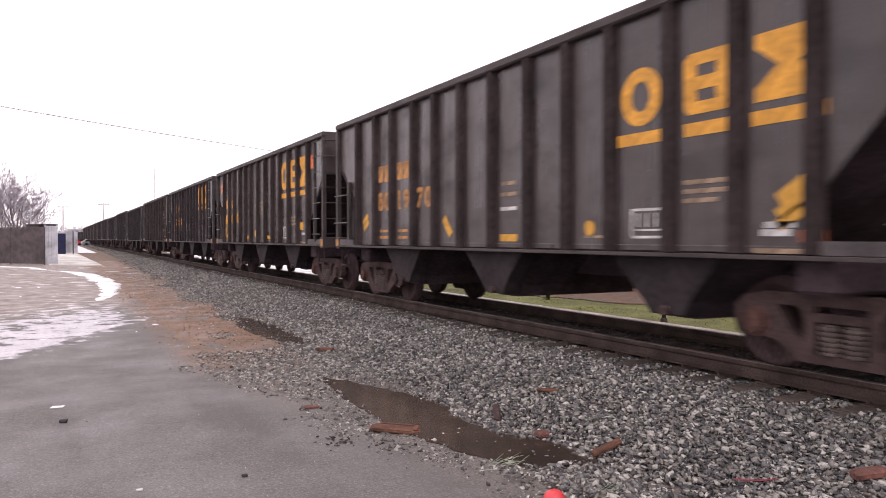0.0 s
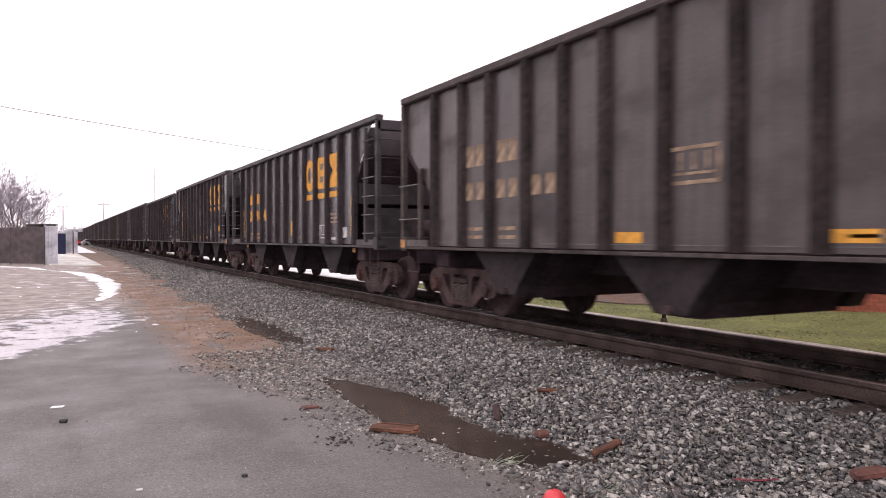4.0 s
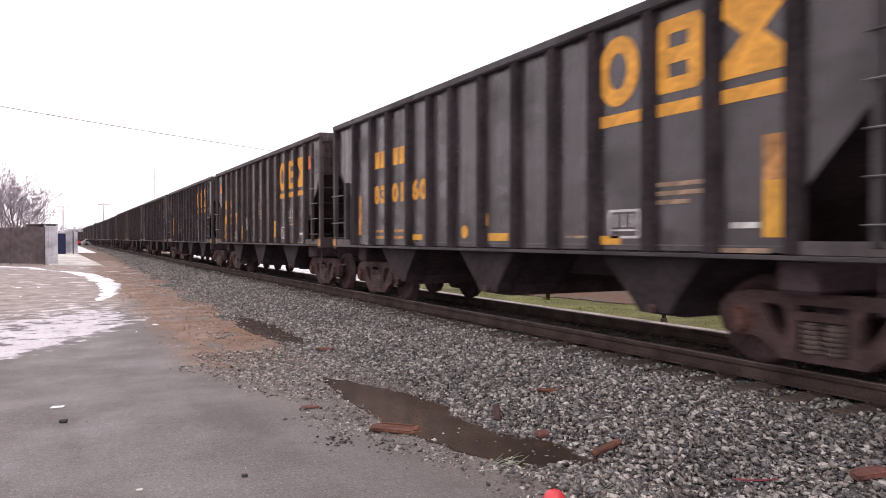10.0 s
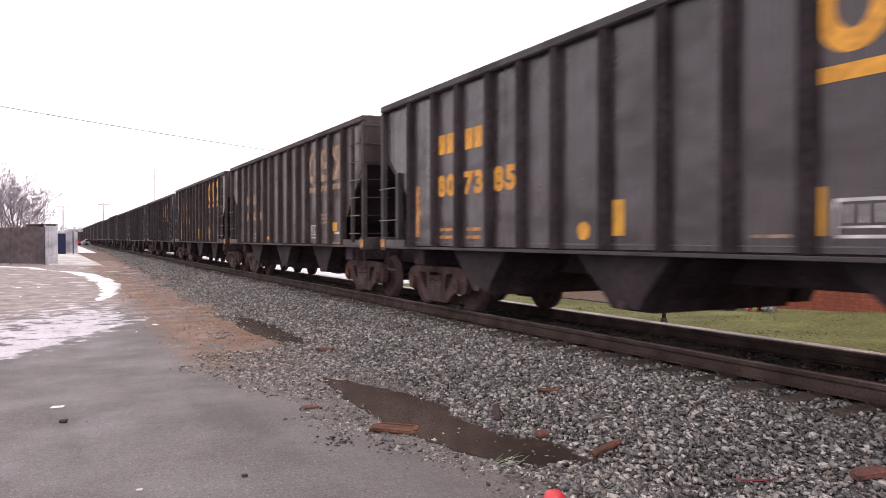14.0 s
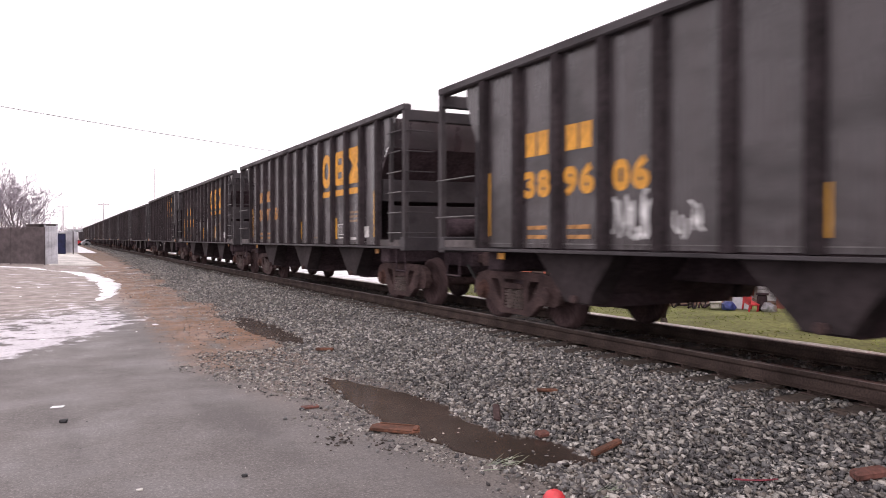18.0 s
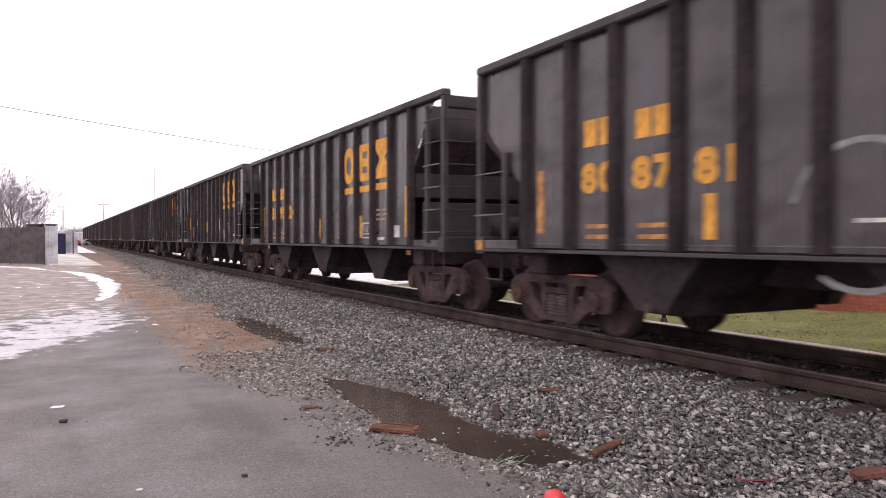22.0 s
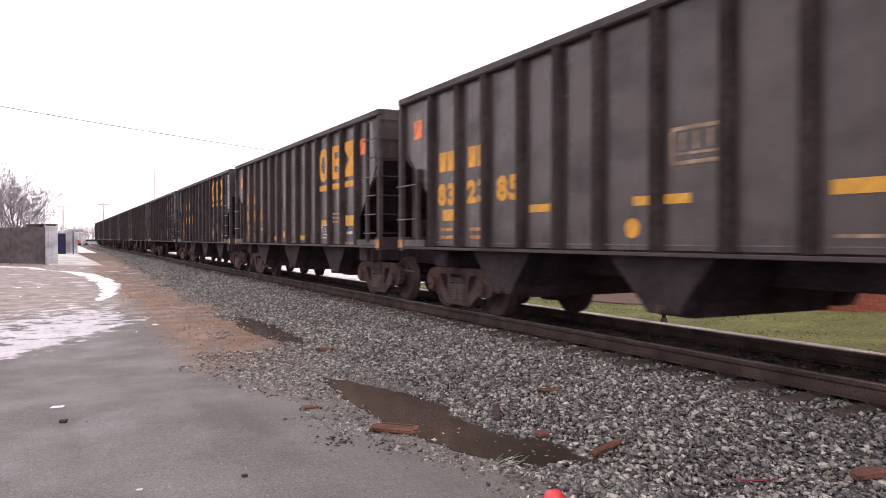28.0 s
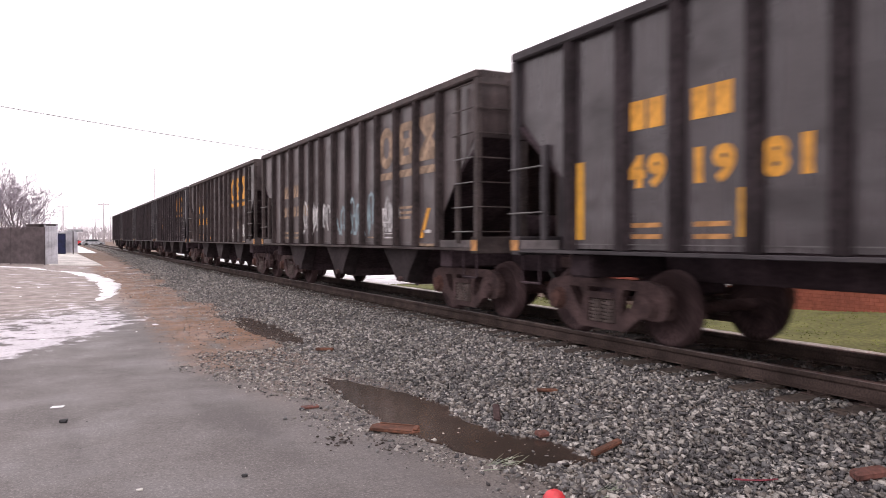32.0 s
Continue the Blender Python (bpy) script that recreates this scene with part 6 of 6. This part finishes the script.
# number, style, paint, emblem colour and own marks of each car, front to rear; r: bar, d: dot, s: red squares, o: outlined box, g: graffiti
TRAIN = [
    ("801970", "full", "brown", "orange", "z;r -4.84 1.29 .3 .06 white;r -5.20 1.26 .24 .10 red;r -.55 1.25 .42 .1 yellow;r -.55 1.65 .4 .05 white;r -.55 1.85 .4 .05 faint;r -.55 2.0 .34 .05 faint;d -2.31 1.36 .09 yellow"),
    ("828807", "full", "brown", "orange", "s;r 5.01 1.62 .13 .7 yellow;r 4.85 1.32 .34 .12 yellow;r 2.0 1.29 .16 .09 dull_orange;r 1.49 1.27 .32 .11 yellow;d .4 1.39 .10 yellow;r -.76 1.27 .22 .09 dull_orange;r -1.25 1.27 .32 .10 yellow;o -.53 2.16;r -4.52 1.55 .4 .2 yellow"),
    ("805581", "set_back", "black", "orange", "g .22 1.9 .75 .9 white_spray 11 8;r 4.85 1.86 .15 .6 dull_orange;r 2.5 1.47 .16 .43 dull_orange;d .42 1.36 .08 yellow;r -2.6 1.42 .14 .4 yellow;r -4.98 1.77 .16 .85 dull_orange"),
    ("", "full", "faded", "faint", "o -.42 1.96;r -4.59 1.67 .47 .19 orange;r .51 1.25 .42 .12 orange;r -2.06 1.26 .46 .11 orange"),
    ("389841", "caged", "black", "orange", "c;r 2.72 1.47 .17 .45 yellow;r -.5 1.5 .14 .4 yellow"),
    ("833265", "full", "black", "orange", "s;r 4.68 1.62 .44 .21 yellow;r 1.34 1.27 .45 .09 yellow;d .47 1.36 .10 yellow;r -.52 1.28 .52 .11 yellow;r -2.19 1.28 .52 .11 yellow;o -.55 2.15;r -4.56 1.62 .5 .2 yellow"),
    ("389867", "caged", "black", "orange", "c;r 2.70 1.51 .17 .45 yellow;g .40 1.58 .75 .55 grey_spray 17 9;g -2.4 1.9 .4 .5 grey_spray 18"),
    ("834235", "full", "black", "orange", "r 4.95 1.88 .15 .42 orange;d .47 1.33 .10 orange;d -2.65 1.5 .08 dull_orange;r -4.98 1.94 .16 .18 dull_orange;r -4.98 1.44 .16 .19 orange"),
    ("830160", "full", "black", "orange", "r 4.9 1.7 .16 .8 dull_orange;r 2.19 1.26 .38 .1 yellow;d .51 1.34 .10 orange;r -.12 1.51 .14 .18 dull_orange;r -.46 1.26 .52 .11 yellow;r -2.78 1.22 .5 .1 yellow;r -5.0 1.5 .2 .5 yellow;r -5.0 1.95 .2 .4 dull_orange"),
    ("832575", "full", "brown", "orange", "s;g 3.0 1.35 .6 .35 white_spray 21;r 5.01 1.62 .14 .75 yellow;r 4.62 1.3 .3 .12 red;r 2.09 1.44 .15 .44 yellow;g 1.38 1.68 .42 .5 grey_spray 23;r .2 1.43 .17 .46 yellow;o -.5 2.14;r -2.15 1.5 .2 .47 yellow;g -3.9 1.88 .75 .3 white_spray 26 9"),
    ("833545", "full", "black", "orange", "s;r 5.01 1.85 .14 .9 yellow;g 3.4 1.72 1.2 .5 white_spray 31 8;g 1.75 1.48 1.3 .6 white_spray 32 12;r .51 1.8 .2 .2 yellow;r -2.34 1.64 .15 .46 dull_orange;r -5.02 1.82 .19 .82 yellow;g -2.96 1.88 .6 .4 grey_spray 33 7;r 2.0 1.5 .12 .6 yellow"),
    ("807385", "set_back", "black", "orange", "r 4.9 1.7 .15 .87 dull_orange;d .36 1.33 .11 orange;r -.26 1.47 .18 .4 yellow;r -2.66 1.46 .18 .4 yellow;r -4.98 1.7 .15 .85 orange"),
    ("", "full", "faded", "faint", "r -4.55 1.5 .36 .2 yellow;r 1.4 1.25 .3 .08 orange;r 3.6 1.5 .12 .5 orange"),
    ("809962", "full", "brown", "orange", "r 4.84 1.67 .16 .9 dull_orange;g 1.5 1.42 .3 .4 grey_spray 41;d .34 1.33 .11 orange;r -.29 1.45 .17 .46 yellow;g -1.3 1.45 .5 .4 grey_spray 42;r -2.66 1.46 .18 .46 yellow"),
    ("389606", "caged", "black", "orange", "c;r 2.72 1.5 .16 .45 dull_orange;r -.05 1.47 .17 .45 yellow;g 2.15 1.50 .8 .6 white_spray 45 9;g 1.35 1.42 .42 .36 white_spray 46"),
    ("389758", "caged", "black", "orange", "c;r -.05 1.45 .16 .45 yellow;r -2.74 1.46 .18 .46 yellow"),
    ("389798", "caged", "black", "orange", "c;g .5 1.72 .55 .72 grey_spray 52 7;r -.1 1.47 .16 .45 yellow;g -1.25 1.76 .62 .62 grey_spray 53 7;r -2.77 1.48 .18 .45 yellow;g -3.1 1.84 .7 .4 grey_spray 54 6"),
    ("808781", "set_back", "black", "orange", "b;r 4.85 1.7 .15 .8 dull_orange;r 2.06 1.45 .14 .44 orange;r .44 1.38 .33 .035 white;d -.57 1.34 .09 orange;r -3.45 1.47 .17 .44 dull_orange;r -4.85 1.72 .2 .92 dull_orange"),
    ("389524", "caged", "black", "orange", "c;g 3.0 1.35 .5 .3 grey_spray 55;r -.10 1.47 .17 .45 yellow;r -2.77 1.48 .18 .45 yellow"),
    ("833209", "set_back", "black", "orange", "r 5.01 1.95 .15 .5 yellow;r 4.75 1.68 .5 .11 yellow;r 4.1 1.5 .13 .5 yellow;r .66 1.7 .17 .42 yellow;r -2.05 1.77 .2 .46 yellow;r -4.9 1.8 .22 .92 yellow"),
    ("820945", "set_back", "black", "orange", "r 4.95 1.72 .15 .82 dull_orange;d .42 1.33 .10 orange;r -.2 1.48 .19 .45 yellow;r -2.66 1.48 .2 .46 yellow;r -4.95 1.7 .18 .9 dull_orange"),
    ("", "full", "black", "orange", "r -4.95 1.6 .17 .7 yellow;r .4 1.3 .3 .1 yellow"),
    ("832385", "full", "brown", "orange", "s;r 4.61 1.61 .36 .18 yellow;r 2.08 1.63 .45 .1 yellow;r -.32 1.64 .34 .1 yellow;r .20 1.64 .24 .1 yellow;d .34 1.35 .11 orange;o -.56 2.16;r -2.27 1.65 .55 .12 yellow;r -4.65 1.58 .48 .22 yellow"),
    ("829466", "full", "brown", "orange", "s;r 4.61 1.6 .3 .13 yellow;r 2.90 1.52 .4 .08 yellow;r 1.30 1.25 .34 .1 yellow;d .46 1.35 .10 orange;r -1.34 1.26 .5 .1 yellow;r -3.05 1.61 .48 .11 yellow;r -4.72 1.62 .5 .22 yellow"),
    ("808075", "far_back", "black", "orange", "r 4.9 1.68 .17 .85 dull_orange;r 2.69 1.41 .16 .44 dull_orange;r .07 1.47 .19 .45 dull_orange;d -.55 1.35 .10 orange;r -2.62 1.46 .18 .45 dull_orange;r -4.95 1.7 .18 .9 dull_orange"),
    ("491981", "flat", "black", "orange", "r 5.0 1.68 .2 .91 yellow;r 2.55 1.48 .22 .45 yellow;r -.09 1.47 .2 .45 orange;r -2.63 1.49 .22 .46 orange;r -4.95 1.7 .22 .95 yellow"),
    ("", "full", "faded", "faint", "g 1.5 1.75 2.4 .8 white_spray 61 16;g -1.4 1.65 2.2 .85 blue_spray 62 12;g -3.2 1.7 .7 .8 white_spray 63 6;r -4.64 1.5 .12 .5 orange .14"),
    ("", "full", "faded", "orange", "r 1.4 1.25 .3 .08 orange;r -4.6 1.5 .2 .4 white"),
    ("", "full", "black", "orange", "r .5 1.3 .3 .1 orange"), ("", "full", "black", "orange", "f -3.2 1.75"), ("", "full", "black", "orange", "r -2 1.3 .3 .1 white"), ("", "full", "black", "faint", ""),
]
LOW_MARKS = {"828807", "833265", "832575", "833545", "833209", "832385", "829466"}
HIGH_MARKS = {"805581", "834235", "830160", "807385", "809962", "820945", "808075"}
TONE = {"black": "black", "brown": "dark brown", "faded": "faded rusty brown"}


def own_marks(car, spec):
    for item in spec.split(";"):
        w = item.split()
        if not w:
            continue
        v = [float(a) for a in w[1:] if a.lstrip("-").replace(".", "", 1).isdigit()]
        if w[0] == "r":
            put(car, "reflector_bar" if w[5] == "yellow" else "painted_bar", bar_mesh(v[2], v[3], w[5], v[4] if len(v) > 4 else 0.0), v[0], v[1])
        elif w[0] == "d":
            put(car, "painted_dot", dot_mesh(v[2], w[4]), v[0], v[1])
        elif w[0] == "s":
            for y in (5.72, -5.5):
                put(car, "red_square", bar_mesh(0.30, 0.32, "red"), y, 3.10)
        elif w[0] == "o":
            put(car, "outlined_box", frame_mesh(0.64, 0.34, 0.04, "faint"), v[0], v[1])
        elif w[0] == "f":
            put(car, "outlined_box", frame_mesh(0.9, 0.7, 0.16, "white"), v[0], v[1])
        elif w[0] == "g":
            spray(car, v[0], v[1], v[2], v[3], w[5], int(v[4]), int(v[5]) if len(v) > 5 else 5)
        elif w[0] == "b":
            outline_spray(car, "grey_spray")
        elif w[0] == "z":
            for y, z, w2, h2 in ((-5.04, 1.68, 0.40, 0.11), (-5.06, 1.56, 0.46, 0.11), (-5.02, 1.44, 0.36, 0.11), (4.80, 1.62, 0.3, 0.1), (4.76, 1.50, 0.3, 0.1)):
                put(car, "slanted_stripe", bar_mesh(w2, h2, "yellow"), y, z).rotation_euler = (radians(-32), 0, 0)
            put(car, "slanted_stripe", bar_mesh(0.36, 0.14, "yellow"), 1.26, 1.43).rotation_euler = (radians(48), 0, 0)
        elif w[0] == "c":
            for y, z, a, h in ((5.24, 1.72, 0.16, 0.9), (-5.08, 1.72, 0.17, 0.9)):
                put(car, "reflector_bar", bar_mesh(a, h, "yellow"), y, z)
            put(car, "white_card", bar_mesh(0.24, 0.22, "white"), -4.62, 1.37)


masters, cars, halves, reach = {}, [], [], []
along = 0.0
for number, style, paint, tone, spec in TRAIN:
    words = TONE[paint] + (" ribbed steel coal hopper with open caged ends" if style == "caged" else " ribbed steel coal car with a flat bottom" if style == "flat" else " ribbed steel coal hopper on the track")
    if "g " in spec or spec.startswith("b"):
        words += " and graffiti" if style == "caged" else " with graffiti"
    if (style, paint) not in masters:
        masters[style, paint] = hopper_car(style, paint, words)
    along += CAGED_L if style == "caged" else FULL_L
    reach.append(along)
    halves.append({"389841": 6.72, "389606": 7.0, "389758": 6.85, "389798": 6.90}.get(number, 6.80) if style == "caged" else 6.40)
for i, (number, style, paint, tone, spec) in enumerate(TRAIN):
    words = TONE[paint] + (" ribbed steel coal hopper with open caged ends" if style == "caged" else " ribbed steel coal car with a flat bottom" if style == "flat" else " ribbed steel coal hopper on the track")
    if "g " in spec or spec.startswith("b"):
        words += " and graffiti" if style == "caged" else " with graffiti"
    last = all((a[1], a[2]) != (style, paint) for a in TRAIN[i + 1:])
    car = masters[style, paint] if last else copy_thing(masters[style, paint], pose(TRACK_X, 0, RAIL_Z))
    tagged(car, words)
    cars.append(car)
# on the first car the ribs of one half stand a little farther along
RIB_SHIFT = {"801970": -0.1}
for i, row in enumerate(TRAIN):
    for ob in cars[i].children:
        if row[0] in RIB_SHIFT and ob.name.startswith("rib"):
            if -5.14 < sum(v.co.y for v in ob.data.vertices) / len(ob.data.vertices) < 1.2:
                ob.location.y += RIB_SHIFT[row[0]]
for i, (number, style, paint, tone, spec) in enumerate(TRAIN):
    marks(cars[i], number, style, tone, i)
    own_marks(cars[i], spec)


def car_y(n, t):
    """Where along the track the middle of car n stands at t seconds."""
    return 4.62182 - 11.29328 * t + 0.0173131 * t ** 2 - 3.83563e-4 * t ** 3 + reach[n] - 2.79 - halves[n]


def motions():
    for i, car in enumerate(cars):
        walk(car, [(t, pose(TRACK_X, car_y(i, t), RAIL_Z)) for t in range(0, 33, 2)])
    sets = [o for car in cars for o in car.children if o.name.startswith("wheelset")]
    start = car_y(1, 0)
    turns = []
    for k in range(961):
        t = k / 30
        turns.append((t, Matrix.Rotation((start - car_y(1, t)) / WHEEL_R, 4, "X")))
    walk(sets[0], turns)
    roll = sets[0].animation_data
    for o in sets[1:]:
        o.rotation_mode = "QUATERNION"
        keys = o.animation_data_create()
        keys.action = roll.action
        keys.action_slot = roll.action_slot


motions()
